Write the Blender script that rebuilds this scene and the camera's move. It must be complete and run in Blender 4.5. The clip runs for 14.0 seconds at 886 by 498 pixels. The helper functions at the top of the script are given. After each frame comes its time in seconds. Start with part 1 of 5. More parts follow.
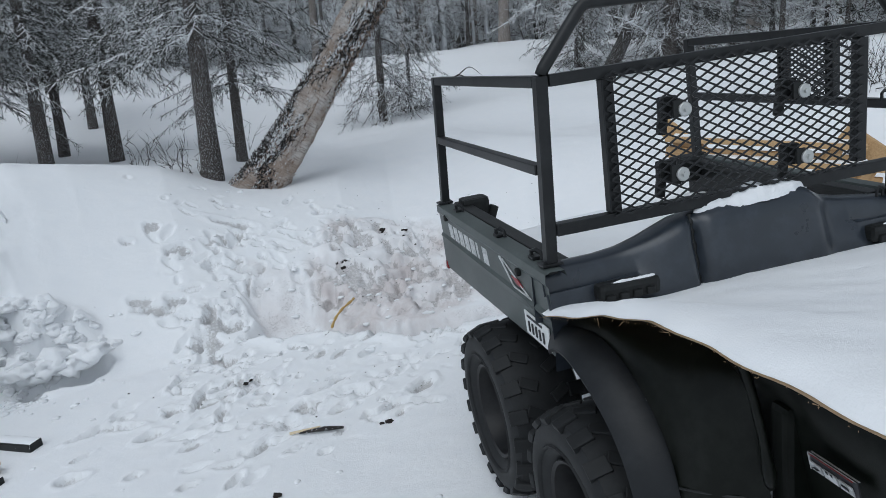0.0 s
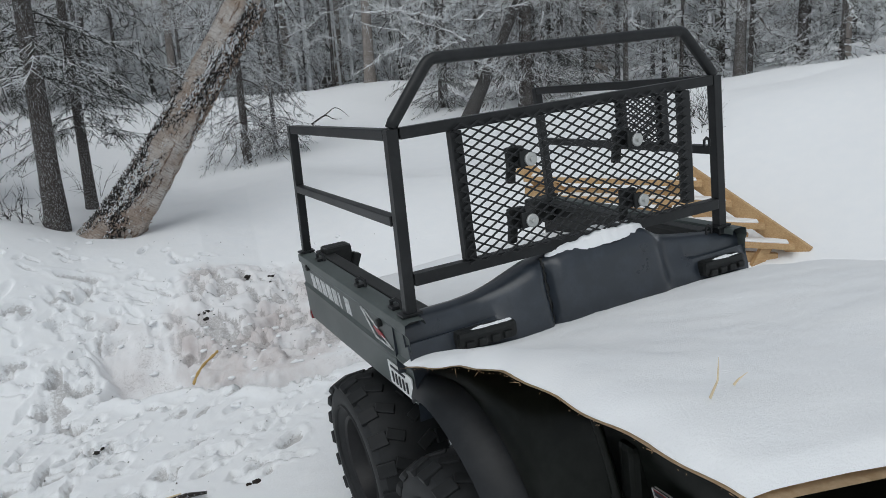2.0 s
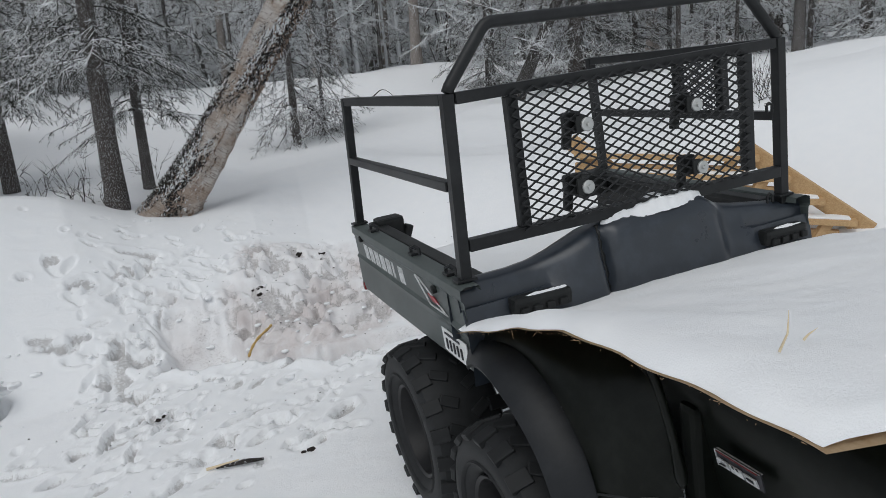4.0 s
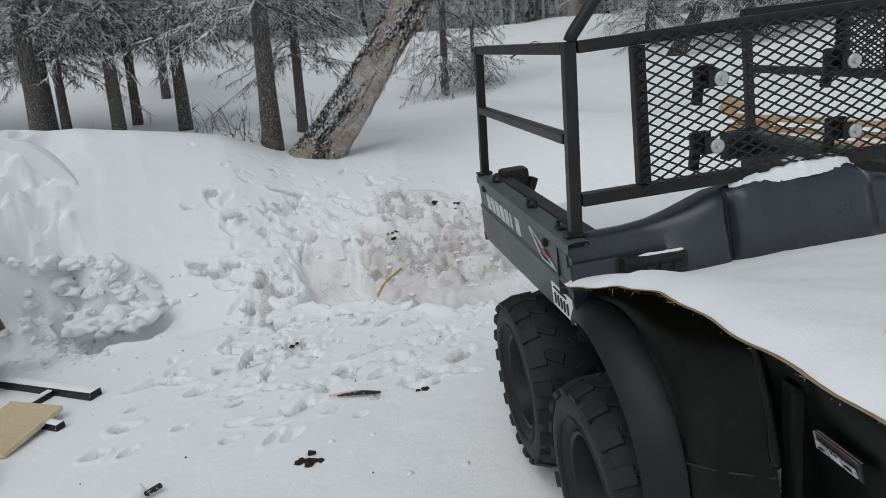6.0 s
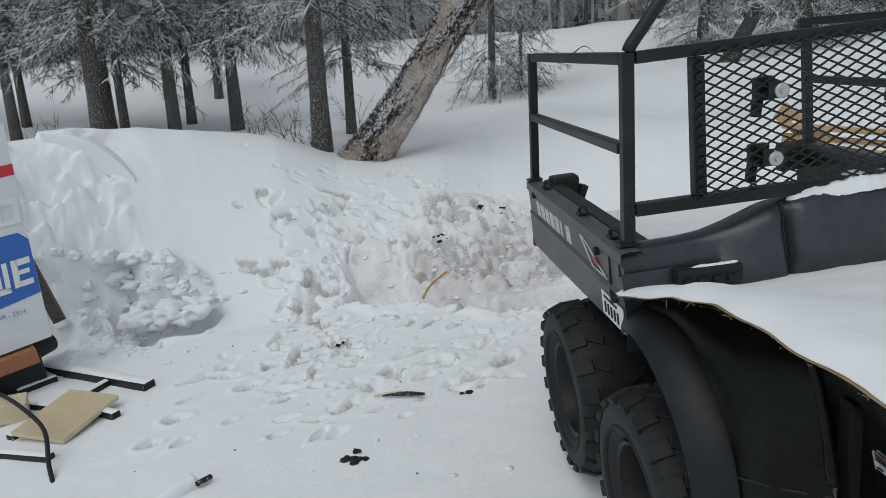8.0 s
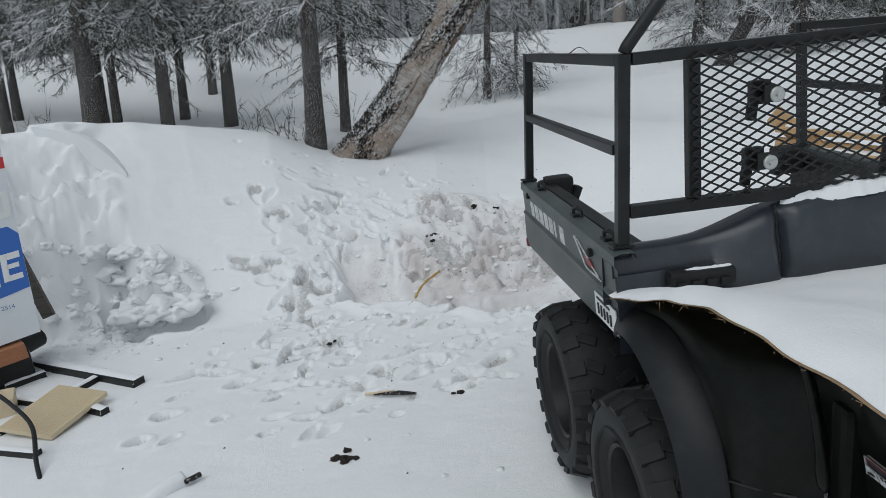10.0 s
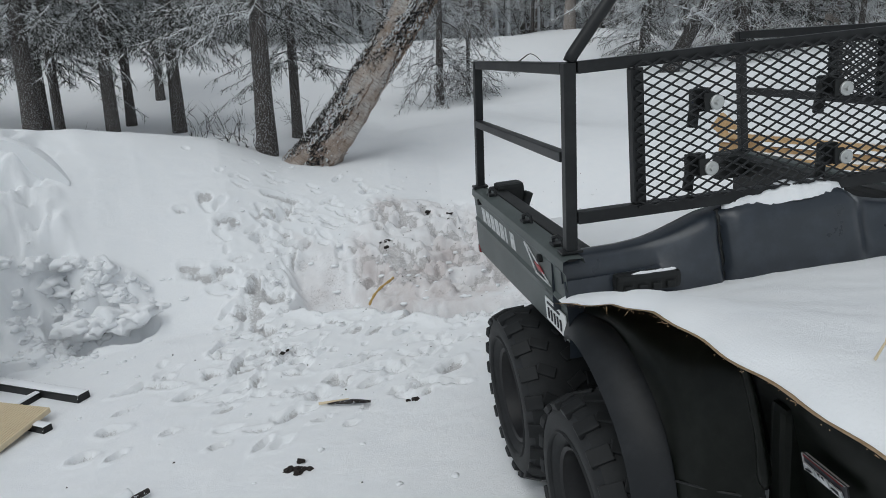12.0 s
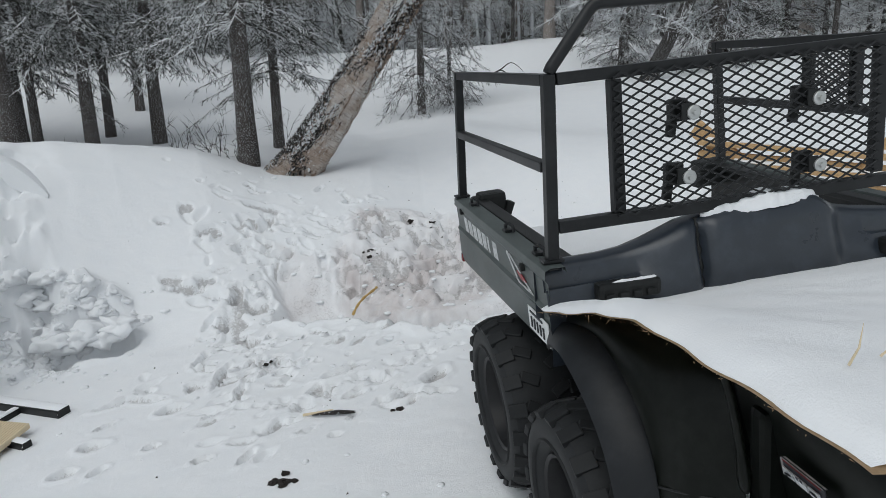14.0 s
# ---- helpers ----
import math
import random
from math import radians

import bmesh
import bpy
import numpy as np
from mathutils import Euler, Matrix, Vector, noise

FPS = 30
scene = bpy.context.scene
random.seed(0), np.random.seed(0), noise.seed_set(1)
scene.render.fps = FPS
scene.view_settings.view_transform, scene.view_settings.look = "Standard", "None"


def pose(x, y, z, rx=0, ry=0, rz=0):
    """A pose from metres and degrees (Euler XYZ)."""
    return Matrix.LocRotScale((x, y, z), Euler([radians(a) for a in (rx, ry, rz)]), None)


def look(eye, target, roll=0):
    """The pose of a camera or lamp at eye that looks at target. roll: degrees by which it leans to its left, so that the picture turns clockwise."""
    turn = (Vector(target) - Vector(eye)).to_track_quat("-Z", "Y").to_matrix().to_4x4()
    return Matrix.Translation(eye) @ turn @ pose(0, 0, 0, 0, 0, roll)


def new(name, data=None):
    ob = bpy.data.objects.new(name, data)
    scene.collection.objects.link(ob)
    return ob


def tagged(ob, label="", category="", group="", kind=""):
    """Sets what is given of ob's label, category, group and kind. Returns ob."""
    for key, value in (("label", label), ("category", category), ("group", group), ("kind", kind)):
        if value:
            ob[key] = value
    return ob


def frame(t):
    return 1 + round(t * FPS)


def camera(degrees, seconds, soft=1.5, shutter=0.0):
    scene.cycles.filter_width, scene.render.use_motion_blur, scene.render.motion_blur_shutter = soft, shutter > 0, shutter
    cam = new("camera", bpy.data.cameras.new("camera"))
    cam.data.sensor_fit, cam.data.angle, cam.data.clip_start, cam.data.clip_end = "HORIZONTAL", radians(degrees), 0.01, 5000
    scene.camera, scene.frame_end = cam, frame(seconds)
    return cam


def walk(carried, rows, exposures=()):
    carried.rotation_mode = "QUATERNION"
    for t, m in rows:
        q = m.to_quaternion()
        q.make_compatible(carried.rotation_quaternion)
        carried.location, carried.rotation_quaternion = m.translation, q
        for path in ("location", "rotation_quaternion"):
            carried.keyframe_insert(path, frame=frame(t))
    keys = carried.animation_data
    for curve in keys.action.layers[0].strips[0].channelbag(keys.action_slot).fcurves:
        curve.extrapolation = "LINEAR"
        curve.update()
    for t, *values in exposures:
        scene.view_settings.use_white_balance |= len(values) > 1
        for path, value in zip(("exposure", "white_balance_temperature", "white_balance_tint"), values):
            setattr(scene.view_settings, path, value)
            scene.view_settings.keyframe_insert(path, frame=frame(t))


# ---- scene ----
cam = camera(64.3, 14.0, soft=0.8)
PATH = [
    (0, (-0.717, -1.711, 1.582), (-0.274, 0.164, 1.045), -8.2),
    (0.5, (-0.686, -1.718, 1.588), (-0.099, 0.125, 1.081), -8.2),
    (1, (-0.67, -1.718, 1.607), (0.03, 0.092, 1.125), -8.2),
    (1.5, (-0.657, -1.713, 1.621), (0.122, 0.068, 1.142), -8.1),
    (2, (-0.662, -1.712, 1.612), (0.129, 0.059, 1.127), -7.8),
    (4.5, (-0.701, -1.714, 1.554), (-0.134, 0.13, 1.028), -9.0),
    (5, (-0.662, -1.733, 1.536), (-0.221, 0.138, 0.984), -9.1),
    (5.5, (-0.61, -1.74, 1.526), (-0.278, 0.148, 0.958), -8.6),
    (6, (-0.616, -1.752, 1.543), (-0.363, 0.147, 0.969), -7.9),
    (6.5, (-0.644, -1.764, 1.553), (-0.444, 0.144, 0.986), -7.6),
    (7, (-0.639, -1.771, 1.556), (-0.477, 0.143, 0.999), -7.6),
    (7.5, (-0.647, -1.771, 1.562), (-0.503, 0.145, 1.01), -7.5),
    (10, (-0.649, -1.762, 1.561), (-0.489, 0.152, 1.004), -6.5),
    (10.5, (-0.637, -1.76, 1.562), (-0.433, 0.151, 1.007), -6.3),
    (11, (-0.638, -1.761, 1.563), (-0.405, 0.146, 1.008), -6.3),
    (11.5, (-0.633, -1.759, 1.565), (-0.374, 0.144, 1.007), -6.2),
    (12, (-0.634, -1.763, 1.565), (-0.349, 0.137, 1.009), -6.2),
    (12.5, (-0.63, -1.766, 1.568), (-0.327, 0.132, 1.016), -6.4),
    (13, (-0.632, -1.768, 1.57), (-0.316, 0.13, 1.022), -6.5),
    (13.5, (-0.628, -1.769, 1.567), (-0.303, 0.128, 1.025), -6.5),
    (14, (-0.634, -1.772, 1.574), (-0.299, 0.124, 1.035), -6.4),
]
walk(cam, [(t, look(eye, target, roll)) for t, eye, target, roll in PATH], [(0.0, -0.17, 5930, 6), (0.6, -0.17, 6130, 6), (1.5, -0.17, 6270, 6), (2.5, -0.18, 6320, 7), (4.5, -0.2, 6400, 8), (7.5, -0.29, 6270, 5), (10.0, -0.29, 6220, 5), (14.0, -0.2, 6300, 6)])

# ---- world, light ----
world = bpy.data.worlds.new("overcast")
scene.world = world
world.use_nodes = True
wn = world.node_tree
sky = wn.nodes.new("ShaderNodeTexSky")
sky.sky_type = "NISHITA"
sky.sun_disc = False
sky.sun_elevation, sky.sun_rotation = radians(63), radians(225)
sky.air_density, sky.dust_density, sky.ozone_density = 1.0, 1.2, 1.0
soft_sky = wn.nodes.new("ShaderNodeHueSaturation")
soft_sky.inputs["Saturation"].default_value = 0.22
wn.links.new(sky.outputs[0], soft_sky.inputs["Color"])
wn.links.new(soft_sky.outputs[0], wn.nodes["Background"].inputs[0])
wn.nodes["Background"].inputs[1].default_value = 0.135
sun = new("sun", bpy.data.lights.new("sun", "SUN"))
sun.data.energy, sun.data.angle, sun.data.color = 0.9, radians(60), (1.0, 0.97, 0.93)
sun.matrix_world = look((-10, -10, 28), (0, 0, 0))

# ---- materials ----


def material(name, colour, rough=0.6, metal=0.0):
    m = bpy.data.materials.new(name)
    m.use_nodes = True
    b = m.node_tree.nodes["Principled BSDF"]
    b.inputs["Base Color"].default_value = (*colour, 1)
    b.inputs["Roughness"].default_value, b.inputs["Metallic"].default_value = rough, metal
    return m


def node(m, kind, **values):
    n = m.node_tree.nodes.new(kind)
    for key, value in values.items():
        n.inputs[key].default_value = value
    return n


def wire(m, a, b):
    m.node_tree.links.new(a, b)


def coords(m):
    return node(m, "ShaderNodeTexCoord").outputs["Object"]


def noise_of(m, scale, detail=4.0, rough=0.55, vector=None):
    n = node(m, "ShaderNodeTexNoise", Scale=scale, Detail=detail, Roughness=rough)
    wire(m, vector or coords(m), n.inputs["Vector"])
    return n.outputs["Fac"]


def ramp(m, fac, low, high):
    """0 below low, 1 above high."""
    n = node(m, "ShaderNodeMapRange")
    n.inputs["From Min"].default_value, n.inputs["From Max"].default_value = low, high
    wire(m, fac, n.inputs["Value"])
    return n.outputs["Result"]


def mixed(m, fac, a, b):
    n = m.node_tree.nodes.new("ShaderNodeMix")
    n.data_type = "RGBA"
    wire(m, fac, n.inputs["Factor"])
    for value, socket in ((a, n.inputs["A"]), (b, n.inputs["B"])):
        if isinstance(value, tuple):
            socket.default_value = (*value, 1)
        else:
            wire(m, value, socket)
    return n.outputs["Result"]


def maths(m, op, a, b):
    n = m.node_tree.nodes.new("ShaderNodeMath")
    n.operation = op
    for value, socket in ((a, n.inputs[0]), (b, n.inputs[1])):
        if isinstance(value, (int, float)):
            socket.default_value = value
        else:
            wire(m, value, socket)
    return n.outputs[0]


def bump(m, height, strength=0.3, distance=0.01):
    n = node(m, "ShaderNodeBump", Strength=strength, Distance=distance)
    wire(m, height, n.inputs["Height"])
    wire(m, n.outputs[0], m.node_tree.nodes["Principled BSDF"].inputs["Normal"])


def paint(m, colour):
    wire(m, colour, m.node_tree.nodes["Principled BSDF"].inputs["Base Color"])


def roughen(m, fac, low, high):
    n = node(m, "ShaderNodeMapRange")
    n.inputs["To Min"].default_value, n.inputs["To Max"].default_value = low, high
    wire(m, fac, n.inputs["Value"])
    wire(m, n.outputs[0], m.node_tree.nodes["Principled BSDF"].inputs["Roughness"])


def upward(m):
    """How far the surface faces the sky."""
    g = node(m, "ShaderNodeNewGeometry")
    s = m.node_tree.nodes.new("ShaderNodeSeparateXYZ")
    wire(m, g.outputs["Normal"], s.inputs[0])
    return s.outputs["Z"]


def make_snow(name="snow", dirty=False):
    m = material(name, (0.86, 0.88, 0.9), 0.75)
    fine, mid = noise_of(m, 210, 5, 0.7), noise_of(m, 9, 5)
    tone = mixed(m, mid, (0.84, 0.86, 0.885), (0.9, 0.905, 0.91))
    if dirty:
        # earth trodden in, rosy bark staining where dug; both also paint shade in hollows
        grit_shade = node(m, "ShaderNodeAttribute")
        grit_shade.attribute_name = "dirt_and_shade"
        rosy = node(m, "ShaderNodeAttribute")
        rosy.attribute_name = "stain_and_shade"
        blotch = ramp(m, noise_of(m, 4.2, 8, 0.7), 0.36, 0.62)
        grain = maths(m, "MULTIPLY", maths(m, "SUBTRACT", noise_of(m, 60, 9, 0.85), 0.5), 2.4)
        fleck = ramp(m, maths(m, "ADD", grit_shade.outputs["Fac"], grain), 0.42, 0.85)
        here = ramp(m, grit_shade.outputs["Fac"], 0.02, 0.2)
        tone = mixed(m, maths(m, "MULTIPLY", rosy.outputs["Fac"], maths(m, "ADD", 0.3, maths(m, "MULTIPLY", blotch, 0.5))), tone, (0.54, 0.475, 0.46))
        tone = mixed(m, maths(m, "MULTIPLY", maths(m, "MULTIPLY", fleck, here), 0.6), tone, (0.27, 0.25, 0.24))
    paint(m, tone)
    bump(m, maths(m, "ADD", maths(m, "ADD", maths(m, "MULTIPLY", fine, 0.5), maths(m, "MULTIPLY", noise_of(m, 48, 4), 0.35)), mid), 0.42, 0.012)
    return m


SNOW = make_snow("snow")
GROUND_SNOW = make_snow("trodden_snow", True)
ICE = material("ice", (0.74, 0.79, 0.82), 0.45)
paint(ICE, mixed(ICE, noise_of(ICE, 5, 5), (0.70, 0.765, 0.80), (0.84, 0.87, 0.89)))
bump(ICE, noise_of(ICE, 22, 6), 0.5, 0.02)


def make_plastic(name, colour, rough, shine=0.32):
    m = material(name, colour, rough)
    scuff = ramp(m, noise_of(m, 14, 8, 0.7), 0.45, 0.75)
    paint(m, mixed(m, scuff, colour, tuple(min(1, c * 1.5 + 0.006) for c in colour)))
    roughen(m, noise_of(m, 7, 5), rough - 0.1, rough + 0.14)
    bump(m, noise_of(m, 420, 2), 0.18, 0.001)
    m.node_tree.nodes["Principled BSDF"].inputs["Specular IOR Level"].default_value = shine
    return m


BLACK_PLASTIC = make_plastic("black_plastic", (0.011, 0.012, 0.012), 0.42)
FENDER_PLASTIC = make_plastic("fender_plastic", (0.0032, 0.0044, 0.0029), 0.33, 0.18)
FLARE_PLASTIC = make_plastic("flare_plastic", (0.0075, 0.009, 0.011), 0.45)
GREY_PLASTIC = make_plastic("grey_plastic", (0.068, 0.080, 0.078), 0.42)
HEAD_PLASTIC = make_plastic("headboard_plastic", (0.021, 0.027, 0.036), 0.3, 0.65)
PAINTED_STEEL = make_plastic("black_painted_steel", (0.012, 0.013, 0.014), 0.36)
RUBBER = make_plastic("rubber", (0.0115, 0.0125, 0.0135), 0.62)
RIM_STEEL = make_plastic("black_rim_steel", (0.008, 0.008, 0.009), 0.42, 0.3)
ZINC = material("zinc", (0.52, 0.53, 0.52), 0.42, 0.7)
bump(ZINC, noise_of(ZINC, 90, 3), 0.3, 0.002)
WHITE_VINYL = material("white_vinyl", (0.55, 0.56, 0.56), 0.5)
paint(WHITE_VINYL, mixed(WHITE_VINYL, ramp(WHITE_VINYL, noise_of(WHITE_VINYL, 60, 6), 0.3, 0.6), (0.3, 0.31, 0.31), (0.62, 0.63, 0.63)))
RED_VINYL = material("red_vinyl", (0.32, 0.04, 0.045), 0.45)
DARK_INK = material("dark_ink", (0.03, 0.03, 0.035), 0.6)
RED_LENS = material("red_lens", (0.16, 0.008, 0.01), 0.25)
PLATE = material("plate_white", (0.72, 0.73, 0.72), 0.45)


def make_wood(name, light, dark, along=(1, 12, 12), rough=0.65):
    m = material(name, light, rough)
    mp = node(m, "ShaderNodeMapping")
    mp.inputs["Scale"].default_value = along
    wire(m, coords(m), mp.inputs["Vector"])
    grain = noise_of(m, 9, 8, 0.65, mp.outputs[0])
    patch = noise_of(m, 5, 4)
    r = node(m, "ShaderNodeObjectInfo").outputs["Random"]
    tone = mixed(m, ramp(m, grain, 0.35, 0.68), light, dark)
    tone = mixed(m, maths(m, "MULTIPLY", r, 0.25), tone, tuple(c * 0.7 for c in dark))
    paint(m, mixed(m, maths(m, "MULTIPLY", patch, 0.35), tone, tuple(c * 0.8 for c in dark)))
    bump(m, grain, 0.25, 0.003)
    return m


LUMBER = make_wood("lumber", (0.62, 0.43, 0.23), (0.42, 0.25, 0.11))
PALE_WOOD = make_wood("split_wood", (0.84, 0.73, 0.53), (0.68, 0.54, 0.34), (2, 40, 40))
HARDBOARD = make_wood("hardboard", (0.64, 0.50, 0.34), (0.46, 0.33, 0.2), (6, 6, 60), 0.85)
GREY_WOOD = make_wood("weathered_wood", (0.17, 0.145, 0.125), (0.06, 0.05, 0.045))
ORANGE_WOOD = make_wood("cut_plank", (0.45, 0.2, 0.1), (0.3, 0.12, 0.06))


def make_bark(name, light, dark, frost, stretch=(6, 6, 1.6)):
    m = material(name, dark, 0.9)
    mp = node(m, "ShaderNodeMapping")
    mp.inputs["Scale"].default_value = stretch
    wire(m, coords(m), mp.inputs["Vector"])
    n = noise_of(m, 7, 9, 0.7, mp.outputs[0])
    fleck = noise_of(m, 55, 4, 0.7)
    tone = mixed(m, ramp(m, n, 0.36, 0.66), dark, light)
    snowy = ramp(m, fleck, 0.72 - frost, 0.76 - frost)
    paint(m, mixed(m, snowy, tone, (0.72, 0.74, 0.76)))
    bump(m, n, 0.9, 0.02)
    return m


SPRUCE_BARK = make_bark("spruce_bark", (0.10, 0.083, 0.072), (0.022, 0.019, 0.018), 0.155)
FAR_BARK = make_bark("far_birch_bark", (0.42, 0.38, 0.35), (0.16, 0.135, 0.12), 0.12)

# birch bark: pale peeling skin with rosy patches, horizontal dark marks
BIRCH_BARK = material("birch_bark", (0.5, 0.42, 0.36), 0.8)
_m = BIRCH_BARK
_turn = node(_m, "ShaderNodeMapping")
_turn.inputs["Rotation"].default_value = (0, -0.709, 0)
wire(_m, coords(_m), _turn.inputs["Vector"])
_axis = _turn.outputs[0]
_mp = node(_m, "ShaderNodeMapping")
_mp.inputs["Scale"].default_value = (6, 6, 1.5)
wire(_m, _axis, _mp.inputs["Vector"])
_ring = node(_m, "ShaderNodeMapping")
_ring.inputs["Scale"].default_value = (2, 2, 22)
wire(_m, _axis, _ring.inputs["Vector"])
_band = noise_of(_m, 3.2, 9, 0.72, _mp.outputs[0])
_peel = noise_of(_m, 5, 7, 0.75, _ring.outputs[0])
_patch = noise_of(_m, 3.6, 7, 0.6, _axis)
_lines = node(_m, "ShaderNodeMapping")
_lines.inputs["Scale"].default_value = (5, 5, 60)
wire(_m, _axis, _lines.inputs["Vector"])
_thin = noise_of(_m, 2.4, 6, 0.65, _lines.outputs[0])
_tone = mixed(_m, ramp(_m, _patch, 0.40, 0.56), (0.56, 0.45, 0.37), (0.78, 0.74, 0.70))
_tone = mixed(_m, maths(_m, "MULTIPLY", ramp(_m, _thin, 0.52, 0.6), 0.75), _tone, (0.30, 0.23, 0.19))
_tone = mixed(_m, ramp(_m, _band, 0.56, 0.60), _tone, (0.34, 0.23, 0.16))
_tone = mixed(_m, ramp(_m, _band, 0.60, 0.64), _tone, (0.06, 0.046, 0.04))
_tone = mixed(_m, maths(_m, "MULTIPLY", ramp(_m, _peel, 0.57, 0.63), 0.8), _tone, (0.17, 0.13, 0.11))
_tone = mixed(_m, ramp(_m, noise_of(_m, 34, 5, 0.7), 0.61, 0.65), _tone, (0.78, 0.79, 0.8))
paint(_m, _tone)
bump(_m, maths(_m, "ADD", _band, maths(_m, "ADD", _patch, maths(_m, "ADD", maths(_m, "MULTIPLY", _peel, 0.5), maths(_m, "MULTIPLY", _thin, 0.3)))), 1.0, 0.06)

PEEL = make_bark("peeling_bark", (0.6, 0.46, 0.36), (0.2, 0.13, 0.1), 0.1, (20, 20, 8))
DARK_BARK = make_bark("dark_bark", (0.05, 0.042, 0.038), (0.016, 0.014, 0.013), 0.14, (14, 14, 6))


def make_needles(name, green, deep, frost):
    m = material(name, green, 0.8)
    r = node(m, "ShaderNodeNewGeometry").outputs["Random Per Island"]
    tone = mixed(m, r, deep, green)
    clump = noise_of(m, 2.6, 5, 0.6)
    r2 = maths(m, "ADD", maths(m, "FRACT", maths(m, "MULTIPLY", r, 17.3), 0), maths(m, "MULTIPLY", maths(m, "SUBTRACT", clump, 0.5), 1.3))
    r2 = maths(m, "ADD", r2, maths(m, "MULTIPLY", upward(m), 0.35))
    snowy = ramp(m, r2, frost, frost + 0.12)
    paint(m, mixed(m, snowy, tone, (0.8, 0.82, 0.84)))
    return m


NEEDLES = make_needles("frosted_needles", (0.05, 0.053, 0.041), (0.018, 0.018, 0.016), 0.46)
FAR_NEEDLES = make_needles("far_needles", (0.06, 0.064, 0.05), (0.014, 0.014, 0.012), 0.22)
HOAR = make_needles("hoary_twigs", (0.16, 0.14, 0.125), (0.05, 0.043, 0.04), 0.1)
TWIGS = make_needles("frosted_twigs", (0.10, 0.085, 0.075), (0.03, 0.026, 0.024), 0.34)

# ---- mesh helpers ----


def part(name, bm, mat, parent=None, label="", smooth=False):
    me = bpy.data.meshes.new(name)
    bm.to_mesh(me)
    bm.free()
    me.materials.append(mat)
    if smooth:
        for p in me.polygons:
            p.use_smooth = True
    ob = new(name, me)
    ob.parent = parent
    if label:
        tagged(ob, label)
    return ob


def raw(name, verts, faces, mat, parent=None, label="", smooth=False):
    me = bpy.data.meshes.new(name)
    me.from_pydata(verts, [], faces)
    me.materials.append(mat)
    if smooth:
        for p in me.polygons:
            p.use_smooth = True
    ob = new(name, me)
    ob.parent = parent
    if label:
        tagged(ob, label)
    return ob


def thing(name, place, label, category, group="", kind=""):
    ob = new(name)
    ob.location = place
    ob.empty_display_size = 0.05
    return tagged(ob, label, category, group, kind)


def block(bm, centre, size, turn=None, bevel=0.0):
    """A box of that size about centre, turned by a matrix, with softened edges."""
    m = Matrix.Translation(centre) @ (turn.to_4x4() if turn else Matrix()) @ Matrix.Diagonal((*size, 1))
    made = bmesh.ops.create_cube(bm, size=1, matrix=m)["verts"]
    if bevel:
        edges = {e for v in made for e in v.link_edges}
        bmesh.ops.bevel(bm, geom=list(edges), offset=bevel, segments=2, profile=0.6, affect="EDGES")


def beam(bm, p, q, wide, high, up=(0, 0, 1), bevel=0.003):
    """A square bar from p to q."""
    p, q = Vector(p), Vector(q)
    z = (q - p).normalized()
    x = Vector(up).cross(z)
    if x.length < 1e-4:
        x = Vector((1, 0, 0)).cross(z)
    x.normalize()
    y = z.cross(x)
    block(bm, (p + q) / 2, (wide, high, (q - p).length), Matrix((x, y, z)).transposed(), bevel)


def tube(bm, pts, radii, sides=8, caps=True):
    """A round bar through pts."""
    pts = [Vector(p) for p in pts]
    if isinstance(radii, (int, float)):
        radii = [radii] * len(pts)
    rings = []
    x = None
    for n, p in enumerate(pts):
        d = (pts[min(n + 1, len(pts) - 1)] - pts[max(n - 1, 0)]).normalized()
        if x is None:
            x = d.orthogonal().normalized()
        x = (x - d * x.dot(d)).normalized()
        y = d.cross(x)
        rings.append([bm.verts.new(p + radii[n] * (math.cos(a) * x + math.sin(a) * y)) for a in (2 * math.pi * k / sides for k in range(sides))])
    for a, b in zip(rings, rings[1:]):
        for k in range(sides):
            bm.faces.new((a[k], a[(k + 1) % sides], b[(k + 1) % sides], b[k]))
    if caps:
        bm.faces.new(rings[0][::-1])
        bm.faces.new(rings[-1])
    return rings


def lathe(bm, profile, sides=48, closed=False):
    """Turns (x, r) points round the x axis."""
    rings = [[bm.verts.new((x, r * math.cos(a), r * math.sin(a))) for a in (2 * math.pi * k / sides for k in range(sides))] for x, r in profile]
    pairs = list(zip(rings, rings[1:])) + ([(rings[-1], rings[0])] if closed else [])
    for a, b in pairs:
        for k in range(sides):
            bm.faces.new((a[k], b[k], b[(k + 1) % sides], a[(k + 1) % sides]))


def sheet(rows, thick=0.0, towards=None):
    """A bmesh through rows of points; thick pushes a second face along `towards`, closed round the rim."""
    bm = bmesh.new()
    grid = [[bm.verts.new(p) for p in row] for row in rows]
    for a, b in zip(grid, grid[1:]):
        for k in range(len(a) - 1):
            bm.faces.new((a[k], a[k + 1], b[k + 1], b[k]))
    if thick:
        geom = bmesh.ops.solidify(bm, geom=bm.faces[:], thickness=thick)
    bmesh.ops.recalc_face_normals(bm, faces=bm.faces[:])
    return bm


def smooth_by_angle(ob, degrees=35):
    ob.data.polygons.foreach_set("use_smooth", [True] * len(ob.data.polygons))
    bm = bmesh.new()
    bm.from_mesh(ob.data)
    for e in bm.edges:
        if len(e.link_faces) == 2 and e.calc_face_angle(0) > radians(degrees):
            e.smooth = False
    bm.to_mesh(ob.data)
    bm.free()
    return ob


